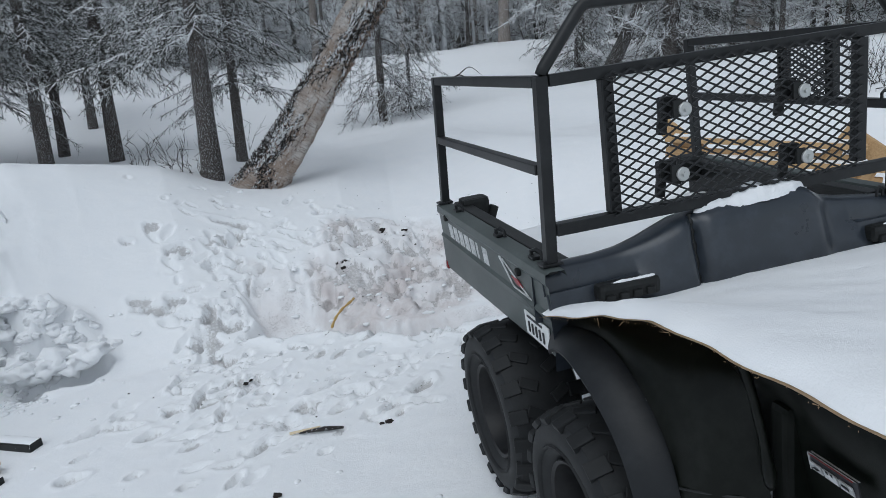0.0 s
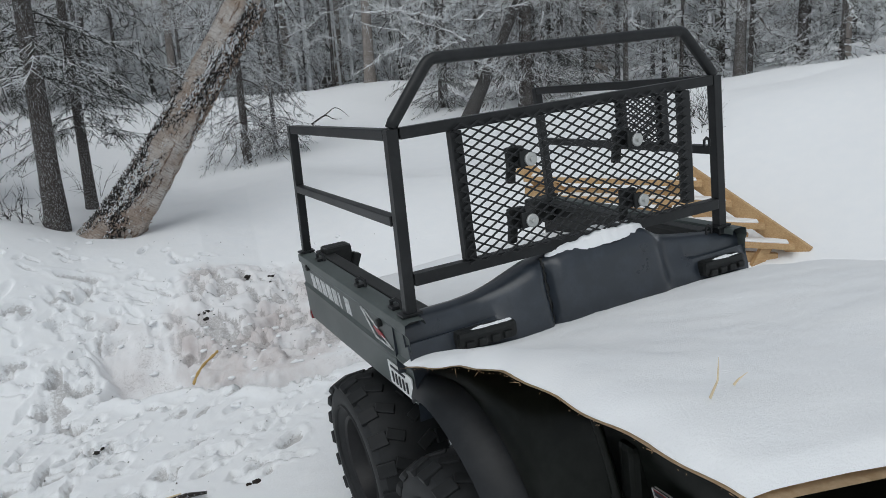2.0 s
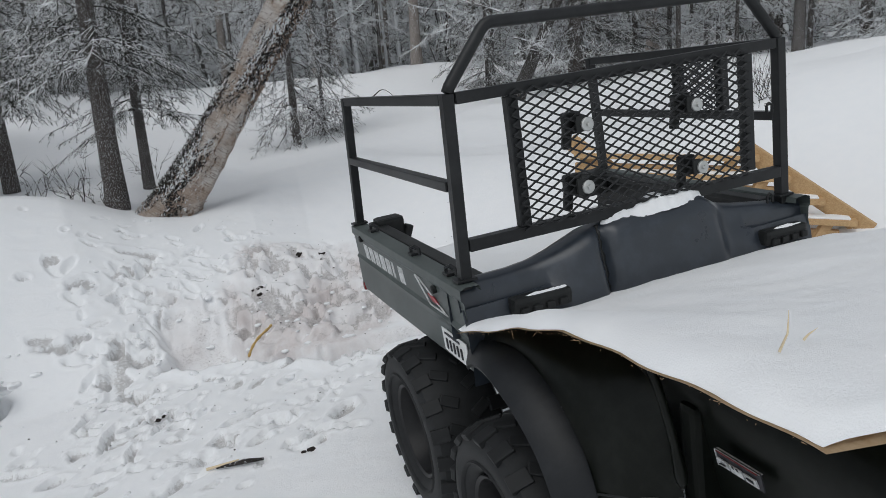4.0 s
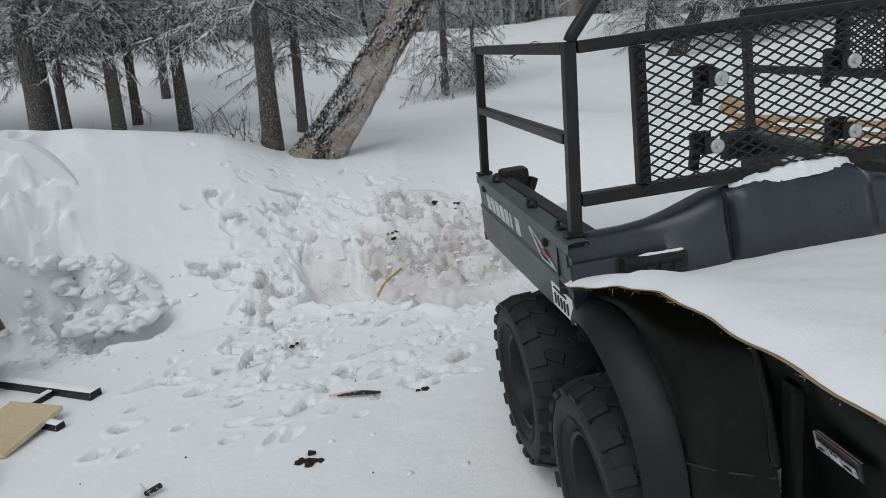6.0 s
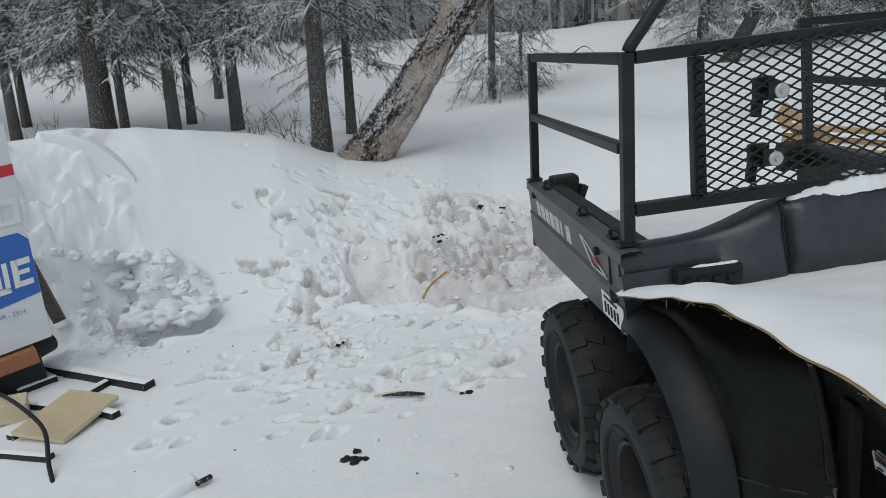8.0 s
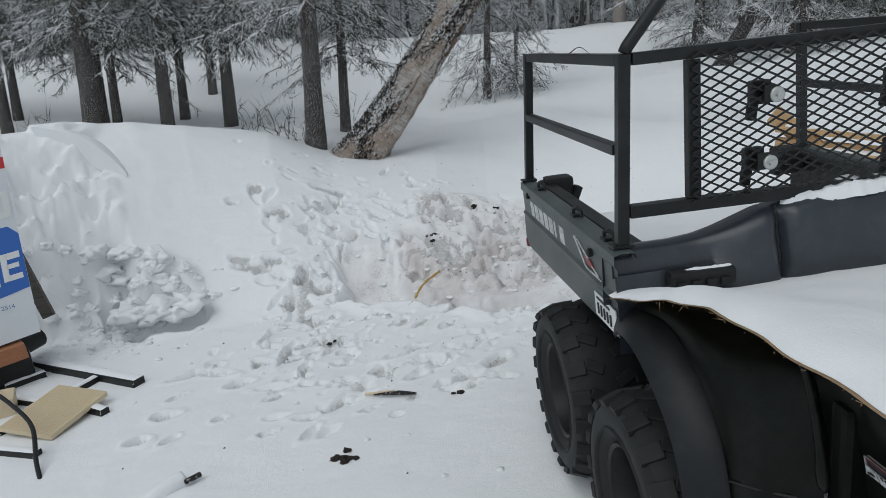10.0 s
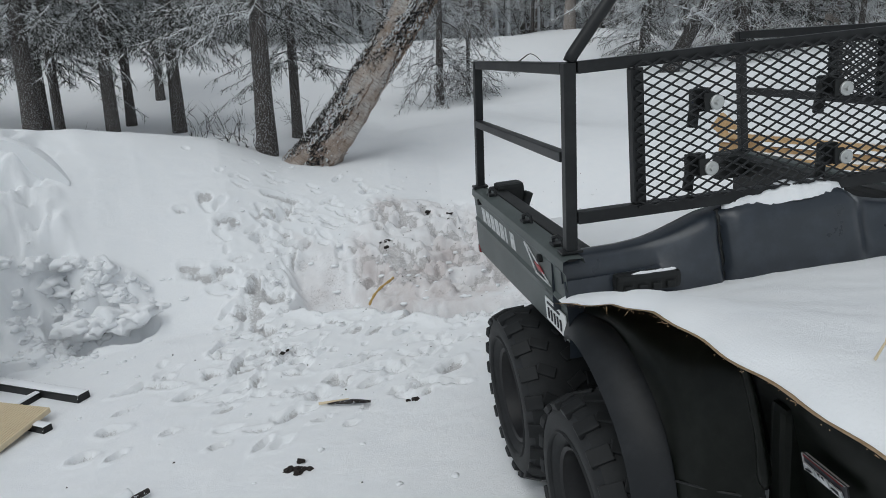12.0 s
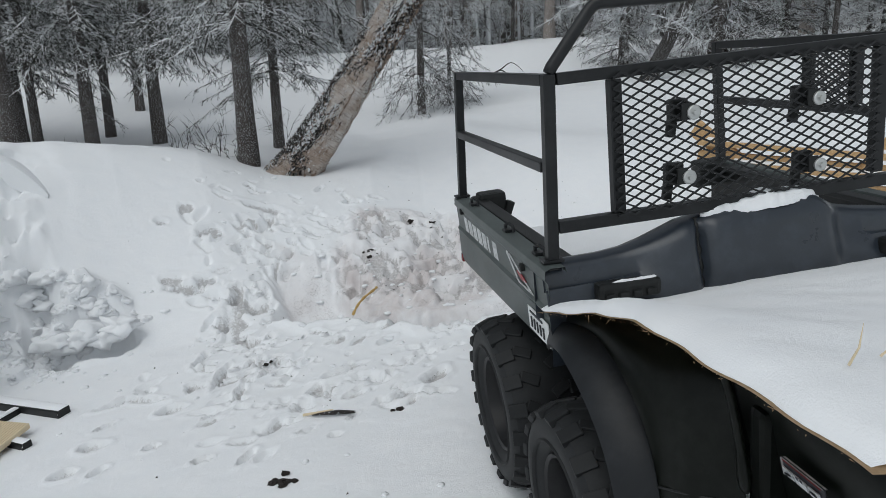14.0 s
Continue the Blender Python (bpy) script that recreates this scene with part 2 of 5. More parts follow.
def refine(points, n=28):
    """More points along a line, rounded."""
    p = np.array(points)
    t = np.linspace(0, len(p) - 1, n)
    i = np.clip(t.astype(int), 0, len(p) - 2)
    f = (t - i)[:, None]
    q = [p[np.clip(i + k, 0, len(p) - 1)] for k in (-1, 0, 1, 2)]
    return [tuple(v) for v in 0.5 * (2 * q[1] + (q[2] - q[0]) * f + (2 * q[0] - 5 * q[1] + 4 * q[2] - q[3]) * f**2 + (3 * q[1] - q[0] - 3 * q[2] + q[3]) * f**3)]


def smooth_step(a, b, v):
    s = np.clip((v - a) / (b - a), 0, 1)
    return s * s * (3 - 2 * s)


_table = np.random.RandomState(7).rand(256, 256)


def field(x, y, scale, seed=0):
    """Smooth value noise, 0 to 1."""
    x, y = x * scale + 31.7 * seed + 500, y * scale + 17.3 * seed + 500
    i, j = np.floor(x).astype(int), np.floor(y).astype(int)
    u, v = x - i, y - j
    u, v = u * u * (3 - 2 * u), v * v * (3 - 2 * v)
    at = lambda a, b: _table[a % 256, b % 256]
    return (at(i, j) * (1 - u) + at(i + 1, j) * u) * (1 - v) + (at(i, j + 1) * (1 - u) + at(i + 1, j + 1) * u) * v


def layers(x, y, scale, seed=0, octaves=4, keep=0.5):
    out, amp, total = 0, 1.0, 0
    for k in range(octaves):
        out = out + amp * field(x, y, scale * 2**k, seed + k)
        total += amp
        amp *= keep
    return out / total - 0.5


# ---- ground ----
# round the clearing: heading, foot of the bank, crest and its height, hollow behind and its height, height far off
BANK = [
    (-180, 4.5, 6.5, 0.5, 9.0, 0.6, 1.4),
    (-70, 4.6, 5.8, 1.2, 7.8, 0.9, 1.5),
    (-27, 4.80, 5.55, 1.32, 7.2, 1.05, 2.15),
    (-21.4, 4.82, 5.62, 1.30, 7.4, 1.03, 2.15),
    (-19.6, 4.42, 5.88, 1.26, 7.5, 1.0, 2.15),
    (-14, 4.4, 6.0, 1.16, 7.8, 0.93, 2.1),
    (-8, 4.3, 6.2, 0.99, 8.0, 0.84, 2.05),
    (-3.5, 4.3, 6.3, 0.74, 7.6, 0.79, 2.0),
    (0.5, 4.3, 6.4, 0.62, 8.0, 0.74, 1.95),
    (5, 4.2, 7.0, 0.63, 8.8, 0.66, 1.8),
    (9, 4.2, 8.2, 0.68, 10.4, 0.68, 1.68),
    (13, 4.3, 8.8, 0.78, 10.8, 0.72, 1.62),
    (20, 4.4, 7.2, 0.62, 10.5, 0.85, 1.64),
    (27, 4.6, 7.4, 0.55, 11.0, 0.86, 1.5),
    (38, 4.6, 7.6, 0.66, 11.0, 0.95, 1.12),
    (47, 4.4, 7.6, 1.08, 10.5, 0.85, 0.78),
    (56, 4.2, 7.6, 1.2, 10.5, 0.95, 0.8),
    (80, 4.2, 7.0, 1.2, 10.5, 0.9, 1.4),
    (180, 4.5, 6.5, 0.5, 9.0, 0.6, 1.4),
]


def land(x, y):
    """Height of the snow."""
    x, y = np.asarray(x, float), np.asarray(y, float)
    dx, dy = x + 0.65, y + 1.75
    r, way = np.hypot(dx, dy), np.degrees(np.arctan2(dx, dy))
    cut = smooth_step(-18.6, -20.2, way + 2.2 * layers(x, y, 3.0, 80, 3)) * smooth_step(4.3, 4.7, r) * smooth_step(6.1, 5.6, r)
    way = way + 3.0 * layers(x, y, 3.5, 82, 3) * smooth_step(-15, -18, way) * smooth_step(-26, -23, way)
    foot, crest, top, back, low, far = (np.interp(way, [b[0] for b in BANK], [b[n] for b in BANK]) for n in range(1, 7))

    def rise(r):
        z = top * smooth_step(0, 1, (r - foot) / (crest - foot)) ** 0.9
        z = z + (low - z) * smooth_step(0, 1, (r - crest) / (back - crest))
        return z + (far - z) * smooth_step(0.12, 1, (r - back) / (17.5 - back))

    # the cut face bulges and crumbles over its height as well as its length
    h = rise(r)
    r = r + cut * (0.22 * layers(x, h, 2.6, 81, 3, 0.5) + 0.10 * layers(x * 1.3, h * 1.3, 7, 85, 4, 0.65))
    z = rise(r)
    z = z + np.clip(r - 18, 0, 200) * 0.012
    z = z + 0.09 * layers(x, y, 1.0, 5, 3, 0.6) * smooth_step(20, 40, way) * smooth_step(6, 7.5, r) + 0.05 * layers(x, y, 2.2, 6, 2) * smooth_step(6, 7, r)
    z = z + 0.3 * layers(x, y, 0.36, 3, 3) * smooth_step(3.5, 8, r) + 0.5 * layers(x, y, 0.12, 9, 2) * smooth_step(9, 22, r)
    z = z + 0.018 * layers(x, y, 3.0, 21, 3) * smooth_step(9, 5, r)
    # broken snow on the cut face, and two hollows with lumps at its foot
    z = z + cut * 0.05 * (smooth_step(0.5, 0.6, field(x, y, 5.5, 33) + 0.3 * (field(x, y, 14, 34) - 0.5)) - 0.5)
    lumps = smooth_step(0.26, 0.1, np.hypot((x + 2.14) * 0.85, (y - 2.86) * 1.5) + 0.10 * layers(x, y, 8, 77, 3))
    z = z + lumps * (0.07 + 0.07 * smooth_step(0.42, 0.6, field(x, y, 11, 78)) + 0.05 * layers(x, y, 24, 79, 2))
    z = z - 0.17 * smooth_step(0.25, 0.2, np.hypot((x + 2.13) * 0.86, (y - 2.66) * 1.9) + 0.16 * layers(x, y, 8, 75, 3))
    z = z - 0.17 * smooth_step(0.125, 0.095, np.hypot(x + 2.47, (y - 2.83) * 1.15) + 0.06 * layers(x, y, 9, 76, 2))
    return z + torn(x, y)[0]


def torn(x, y):
    """Relief of the trodden and dug snow, trodden earth with painted shade, and rosy staining with painted shade."""
    wob = layers(x, y, 1.6, 19, 3)
    trod = smooth_step(1.15, 0.75, np.hypot((x + 0.5) / 0.95, (y - 2.5) / 1.45) + 0.6 * wob) * smooth_step(0.95, 1.35, y)
    dug = smooth_step(1.0, 0.72, np.hypot((x - 0.12) / 0.78, (y - 3.1) / 0.92) + 0.5 * wob)
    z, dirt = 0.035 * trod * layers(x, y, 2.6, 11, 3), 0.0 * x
    # a lip with a drop behind it: a pit, and a trench that runs under the box
    lip = np.interp(x, [-1.1, -0.8, -0.5, -0.36, -0.18, 0.14, 0.6, 1.0], [2.72, 2.54, 2.44, 2.35, 2.17, 2.07, 2.05, 2.1]) + 0.10 * layers(x, y, 6, 91, 3) + 0.04 * layers(x, y, 18, 94, 2)
    behind = y - lip
    side = smooth_step(-1.02, -0.9, x + 0.16 * layers(x, y, 5, 92, 3)) * smooth_step(0.95, 0.8, x) * (1 - 0.75 * smooth_step(0.1, 0.05, np.abs(x + 0.44 + 0.3 * layers(x, y, 7, 93, 2))))
    floor, wall = np.interp(x, [-0.6, -0.42], [0.25, 0.13]), np.interp(x, [-0.6, -0.42], [0.8, 0.29])
    sunk = side * smooth_step(0.0, 0.04, behind) * (1 - smooth_step(0, 1, (behind - floor) / (wall - floor)))
    z = z - 0.2 * sunk + 0.03 * side * smooth_step(-0.16, -0.02, behind) * smooth_step(0.03, 0.0, behind)
    # floor and wall of the drop, coloured darker to paint in its shade
    packed = side * smooth_step(0.0, 0.04, behind) * smooth_step(wall + 0.05, wall - 0.02, behind)
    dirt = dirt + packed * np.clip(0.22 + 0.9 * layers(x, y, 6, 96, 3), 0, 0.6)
    rubble = dug * smooth_step(0.3, 0.5, behind)
    # rubble: clods, and gaps darkened by earth and painted shade
    for scale, amp, seed in ((3.2, 0.06, 62), (7.5, 0.055, 63), (15.0, 0.028, 64)):
        n = field(x, y, scale, seed) + 0.45 * (field(x, y, scale * 2.7, seed + 5) - 0.5)
        z = z + rubble * amp * (smooth_step(0.42, 0.56, n) - 0.6)
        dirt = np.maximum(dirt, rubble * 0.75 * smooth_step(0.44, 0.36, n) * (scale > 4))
    # torn holes with steep edges, in patches, darkened by earth and painted shade
    patchy = smooth_step(0.40, 0.60, field(x, y, 1.9, 61))
    for scale, deep, seed in ((5.0, 0.030, 66), (10.5, 0.026, 67)):
        n = field(x, y, scale, seed) + 0.5 * (field(x, y, scale * 2.3, seed + 5) - 0.5) + 0.25 * (field(x, y, scale * 5, seed + 6) - 0.5)
        hole = trod * patchy * (1 - 0.5 * rubble) * (1 - side * smooth_step(0, 0.05, behind) * smooth_step(0.8, 0.6, behind)) * smooth_step(0.74, 0.79, n)
        z = z - deep * hole
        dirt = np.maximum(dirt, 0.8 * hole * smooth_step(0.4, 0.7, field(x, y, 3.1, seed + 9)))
    stain_shade = dug * smooth_step(-0.02, 0.15, behind) * (0.45 + 0.55 * smooth_step(0.35, 0.6, field(x, y, 2.4, 98)))
    # shade of the pit wall, painted with the rosy bark colour
    stain_shade = np.maximum(stain_shade, packed * (0.45 + 0.6 * layers(x, y, 5, 97, 3)))
    return z, dirt, stain_shade


def axis(a, b, step, low, high):
    """Even steps from a to b, growing out to low and high."""
    mid, s = list(np.arange(a, b, step)), step
    v = a
    left = []
    while v > low:
        s *= 1.085
        v -= s
        left.append(v)
    v, s, right = mid[-1], step, []
    while v < high:
        s *= 1.085
        v += s
        right.append(v)
    return np.array(left[::-1] + mid + right)


gx, gy = axis(-3.0, 1.1, 0.0135, -1500, 1500), axis(0.5, 4.4, 0.0135, -1500, 1500)
X, Y = np.meshgrid(gx, gy)
Z = land(X, Y)
DIRT_SHADE, STAIN_SHADE = torn(X, Y)[1:]
walks = np.random.RandomState(3)


def dent(fx, fy, turn, long, wide, deep, dirty, seed):
    """A trodden dent: ragged steep edge, pushed-up rim, earth and painted shade at the bottom."""
    i0, i1 = np.searchsorted(gx, [fx - 0.4, fx + 0.4])
    j0, j1 = np.searchsorted(gy, [fy - 0.4, fy + 0.4])
    bx, by = X[j0:j1, i0:i1], Y[j0:j1, i0:i1]
    px, py = bx - fx, by - fy
    px, py = px * math.cos(turn) + py * math.sin(turn), py * math.cos(turn) - px * math.sin(turn)
    d = np.hypot(px / long, py / wide) + 1.1 * layers(bx, by, 13, seed % 17, 3, 0.7)
    Z[j0:j1, i0:i1] += -deep * smooth_step(1.05, 0.75, d) + 0.2 * deep * smooth_step(0.4, 0, abs(d - 1.3))
    DIRT_SHADE[j0:j1, i0:i1] = np.maximum(DIRT_SHADE[j0:j1, i0:i1], dirty * smooth_step(1.05, 0.8, d))


# the clearest dents, then the many between them
MARKS = [
    (-1.02, 3.80, 0.1, 0.17, 0.06), (-1.40, 3.43, 0.4, 0.10, 0.04), (-1.58, 3.0, 0.1, 0.11, 0.03), (-1.04, 2.07, 0.0, 0.07, 0.035), (-0.17, 1.47, 0.7, 0.11, 0.06),
    (-1.30, 2.71, 0.2, 0.09, 0.05), (-1.23, 2.96, 1.2, 0.08, 0.05), (-1.80, 1.84, 0.5, 0.12, 0.04), (-1.66, 1.83, -0.4, 0.12, 0.045), (-1.49, 1.66, 0.2, 0.07, 0.05),
    (-1.80, 1.41, 0.1, 0.07, 0.06), (-1.86, 1.20, 0.2, 0.06, 0.045), (-0.64, 1.72, 0.3, 0.12, 0.035), (-0.75, 1.55, 0.1, 0.07, 0.03), (-0.48, 1.60, -0.3, 0.10, 0.035),
    (-1.42, 2.25, 1.3, 0.14, 0.035), (-1.28, 1.95, 1.4, 0.16, 0.03), (-1.16, 1.72, 1.4, 0.12, 0.03), (-0.36, 1.33, 0.2, 0.09, 0.04), (-0.20, 1.30, -0.1, 0.07, 0.03),
    (-1.52, 1.28, 0.6, 0.04, 0.03), (-1.72, 1.16, 0.9, 0.05, 0.03), (-1.28, 1.10, 0.3, 0.05, 0.02), (-0.83, 1.17, 0.3, 0.05, 0.015), (-0.32, 4.05, 0.2, 0.09, 0.045), (-0.12, 4.15, 0.0, 0.07, 0.03),
]
for n, (fx, fy, turn, long, wide) in enumerate(MARKS):
    dent(fx, fy, turn, long * 0.9, wide * 0.8, 0.045, 0.85, n)
for n in range(330):
    fx, fy = walks.normal(-0.85, 0.45), walks.normal(2.5, 0.85)
    if n % 4 == 0:
        fx, fy = walks.normal(-1.05, 0.25), walks.normal(3.35, 0.35)
    if fy > 4.25 or fx > 0.3 or fx < -2.0 or fy < 1.0 or (fx < -1.45 and 2.2 < fy < 2.9):
        continue
    if abs(fx + 0.72) < 0.3 and 2.4 < fy < 3.15:
        continue
    small = walks.rand() < 0.6
    dent(fx, fy, walks.normal(0.3, 0.7), walks.uniform(0.025, 0.06) if small else walks.uniform(0.05, 0.09), walks.uniform(0.012, 0.024) if small else walks.uniform(0.02, 0.035), walks.uniform(0.015, 0.04), walks.choice([0.0, 0.25, 0.5, 0.8]), n)
nx, ny = len(gx), len(gy)
ground_mesh = bpy.data.meshes.new("ground")
corner = (np.arange(ny - 1)[:, None] * nx + np.arange(nx - 1)).ravel()
quads = np.stack([corner, corner + 1, corner + nx + 1, corner + nx], 1)
ground_mesh.vertices.add(nx * ny)
ground_mesh.vertices.foreach_set("co", np.stack([X, Y, Z], -1).ravel())
ground_mesh.loops.add(quads.size)
ground_mesh.loops.foreach_set("vertex_index", quads.ravel())
ground_mesh.polygons.add(len(quads))
ground_mesh.polygons.foreach_set("loop_start", np.arange(0, quads.size, 4))
ground_mesh.polygons.foreach_set("use_smooth", np.ones(len(quads), bool))
ground_mesh.update(calc_edges=True)
for name, values in (("dirt_and_shade", DIRT_SHADE), ("stain_and_shade", STAIN_SHADE)):
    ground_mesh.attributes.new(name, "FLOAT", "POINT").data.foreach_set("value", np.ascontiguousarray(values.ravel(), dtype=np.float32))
ground_mesh.materials.append(GROUND_SNOW)
tagged(new("ground", ground_mesh), "deep white snow, trodden and dirty in the clearing", "ground", kind="structure")


def on_land(x, y, lift=0.0):
    return Vector((x, y, float(land(x, y)) + lift))

# broken lumps that stick out of the cut face and lie at its foot
chunks = np.random.RandomState(52)
ball = bmesh.new()
bmesh.ops.create_icosphere(ball, subdivisions=3, radius=1)
ball_v, ball_f = [v.co.normalized() for v in ball.verts], [tuple(v.index for v in f.verts) for f in ball.faces]
ball.free()


def lump(verts, faces, p, size, seed, squash=(1.25, 1.0, 0.8)):
    """Adds one knobbly lump of snow."""
    k = len(verts)
    for d in ball_v:
        g = 1 + 0.75 * noise.noise(d * 1.3 + Vector((seed, 0, 0))) + 0.4 * noise.noise(d * 3.5 + Vector((0, seed, 0))) + 0.15 * noise.noise(d * 9 + Vector((0, 0, seed)))
        verts.append((p.x + d.x * squash[0] * g * size, p.y + d.y * squash[1] * g * size, p.z + d.z * squash[2] * g * size))
    faces.extend((a + k, b + k, c + k) for a, b, c in ball_f)


lump_v, lump_f = [], []
for n in range(125):
    if n < 12:
        way, r = math.radians(chunks.uniform(-34, -20.5)), chunks.uniform(4.65, 5.2)
        x, y, size, sunk = -0.65 + r * math.sin(way), -1.75 + r * math.cos(way), chunks.uniform(0.02, 0.06), 0.75
    elif n < 52:
        x, y, size, sunk = chunks.normal(-2.13, 0.13), chunks.normal(2.81, 0.05), chunks.uniform(0.02, 0.05), 0.65
    else:
        x, y, size, sunk = chunks.normal(-2.55, 0.22), chunks.normal(2.72, 0.14), chunks.uniform(0.012, 0.04), 0.5
    lump(lump_v, lump_f, on_land(x, y, -sunk * size), size, chunks.uniform(0, 90))
for k in range(12):
    f = k / 11
    lump(lump_v, lump_f, Vector((-2.36 + 0.44 * f, 2.70 + 0.05 * math.sin(k * 2.1), 0.10 + 0.03 * math.sin(k * 1.3) + 0.03 * f)), chunks.uniform(0.055, 0.085), chunks.uniform(0, 90), (1.2, 1.0, 0.7))
for k in range(4):
    lump(lump_v, lump_f, on_land(-2.57 + 0.065 * k, 2.99, 0.02 + 0.02 * (k % 2)), 0.075, chunks.uniform(0, 90), (1.2, 1.1, 0.7))
tagged(raw("snow_lumps", lump_v, lump_f, SNOW, None, "", True), "broken lumps of packed snow on the cut bank", "snow", kind="stuff")

# wind-packed slab of snow broken open at the top of the cut
rows = []
for k in range(25):
    f = k / 24
    low = Vector((-2.86, 3.36, 1.075)).lerp(Vector((-2.37, 3.33, 0.885)), f) + Vector((0, 0, 0.03 * math.sin(f * 3.1) + 0.03 * float(layers(f, 1, 6, 41, 3))))
    high = Vector((-2.91, 3.33, 1.335)).lerp(Vector((-2.36, 3.33, 0.93)), f) + Vector((0.06 * math.sin(math.pi * f), 0, 0.07 * math.sin(math.pi * f) ** 0.8 + 0.012 * float(layers(f, 2, 9, 42, 3))))
    deep = Vector((0.02, 0.45, -0.06 - 0.1 * f))
    rows.append([tuple(p) for p in (low + deep, low + Vector((0, 0.02, 0)), low.lerp(high, 0.04), low.lerp(high, 0.5) + Vector((0, -0.006, 0)), low.lerp(high, 0.96), high + Vector((0, 0.015, 0)), high + deep * 0.25 + Vector((0, 0, 0.012)), high + deep)])
tagged(smooth_by_angle(part("snow_slab", sheet(rows), SNOW), 50), "broken wind-packed slab of grey-white snow on the bank", "snow")

# ---- six-wheeled utility vehicle ----
atv = thing("utility_vehicle", (0.5, 0.3, 0.0), "black six-wheeled utility vehicle with a caged cargo box, parked in snow", "vehicle")
BASE = Vector((0.5, 0.3, 0.0))


def vpart(name, bm, mat, label="", smooth=False, parent=None):
    """A part of the vehicle, given in world places."""
    ob = part(name, bm, mat, parent or atv, label, smooth)
    ob.matrix_parent_inverse = Matrix.Translation(-BASE) if parent is None else Matrix()
    return ob


# wheels
TYRE = [(-0.095, 0.17), (-0.118, 0.19), (-0.132, 0.225), (-0.13, 0.26), (-0.115, 0.288), (-0.085, 0.3), (0, 0.304), (0.085, 0.3), (0.115, 0.288), (0.13, 0.26), (0.132, 0.225), (0.118, 0.19), (0.095, 0.17)]
RIM = [(-0.088, 0.158), (-0.108, 0.17), (-0.112, 0.168), (-0.106, 0.158), (-0.085, 0.15), (-0.06, 0.138), (-0.02, 0.132), (0.0, 0.126), (0.012, 0.10), (0.0, 0.07), (-0.02, 0.062), (-0.035, 0.05), (-0.04, 0.0005)]


def tyre_bm():
    bm = bmesh.new()
    lathe(bm, TYRE, 56)
    # moulded rings on the wall
    lathe(bm, [(-0.125, 0.205), (-0.132, 0.208), (-0.135, 0.212), (-0.129, 0.216)], 56)
    return bm


def rim_bm():
    bm = bmesh.new()
    lathe(bm, RIM, 48)
    for k in range(4):
        a = 2 * math.pi * k / 4 + 0.4
        tube(bm, [(-0.03, 0.052 * math.cos(a), 0.052 * math.sin(a)), (-0.06, 0.052 * math.cos(a), 0.052 * math.sin(a))], 0.009, 6)
    bmesh.ops.recalc_face_normals(bm, faces=bm.faces[:])
    return bm


tyre = tyre_bm()
bmesh.ops.recalc_face_normals(tyre, faces=tyre.faces[:])
tyre_data = smooth_by_angle(part("wheel", tyre, RUBBER)).data
rim_data = smooth_by_angle(part("rim", rim_bm(), RIM_STEEL)).data
for name in ("wheel", "rim"):
    bpy.data.objects.remove(bpy.data.objects[name])
def lug_data(size):
    bm = bmesh.new()
    block(bm, (0, 0, 0), size, None, 0.004)
    me = bpy.data.meshes.new("lug")
    bm.to_mesh(me)
    bm.free()
    me.materials.append(RUBBER)
    return me


shoulder_lug, tread_lug = lug_data((0.062, 0.046, 0.02)), lug_data((0.064, 0.036, 0.017))
for wy in (0.47, -0.215):
    for wx, flip in ((0.005, 0), (1.12, math.pi)):
        w = new("wheel", tyre_data)
        w.parent = atv
        w.matrix_basis = Matrix.Translation(Vector((wx, wy, 0.333)) - BASE) @ Matrix.Rotation(flip, 4, "Z") @ Matrix.Rotation(0.1 + wy, 4, "X")
        tagged(w, "black knobbly off-road tyre on a steel rim")
        rm = new("rim", rim_data)
        rm.parent = w
        for k in range(20):
            for side, shift in ((-1, 0.0), (1, 0.5)):
                b = 2 * math.pi * (k + shift) / 20
                for data, x, r, twist, tip in ((shoulder_lug, 0.104, 0.2885, 0.0, 0.36), (tread_lug, 0.047, 0.3, 0.5, 0.04)):
                    lug = new("lug", data)
                    lug.parent = w
                    lug.matrix_basis = Matrix.Rotation(b, 4, "X") @ Matrix.Translation((side * x, 0, r)) @ Matrix.Rotation(side * tip, 4, "Y") @ Matrix.Rotation(side * twist, 4, "Z")
for wy in (0.47, -0.215):
    bm = bmesh.new()
    tube(bm, [(0.08, wy, 0.333), (1.04, wy, 0.333)], 0.03, 10)
    block(bm, (0.56, wy, 0.345), (0.18, 0.16, 0.16), None, 0.03)
    vpart("axle", bm, RIM_STEEL)
bm = bmesh.new()
for x in (0.32, 0.80):
    beam(bm, (x, -1.15, 0.52), (x, 1.0, 0.60), 0.05, 0.07)
for y in (-0.9, 0.1, 0.85):
    beam(bm, (0.32, y, 0.55), (0.80, y, 0.55), 0.04, 0.05)
for s in (0.12, 1.0):
    tube(bm, [(s, -0.05, 0.36), (s + (0.2 if s < 0.5 else -0.2), 0.15, 0.62)], 0.028, 10)
vpart("chassis", bm, RIM_STEEL)

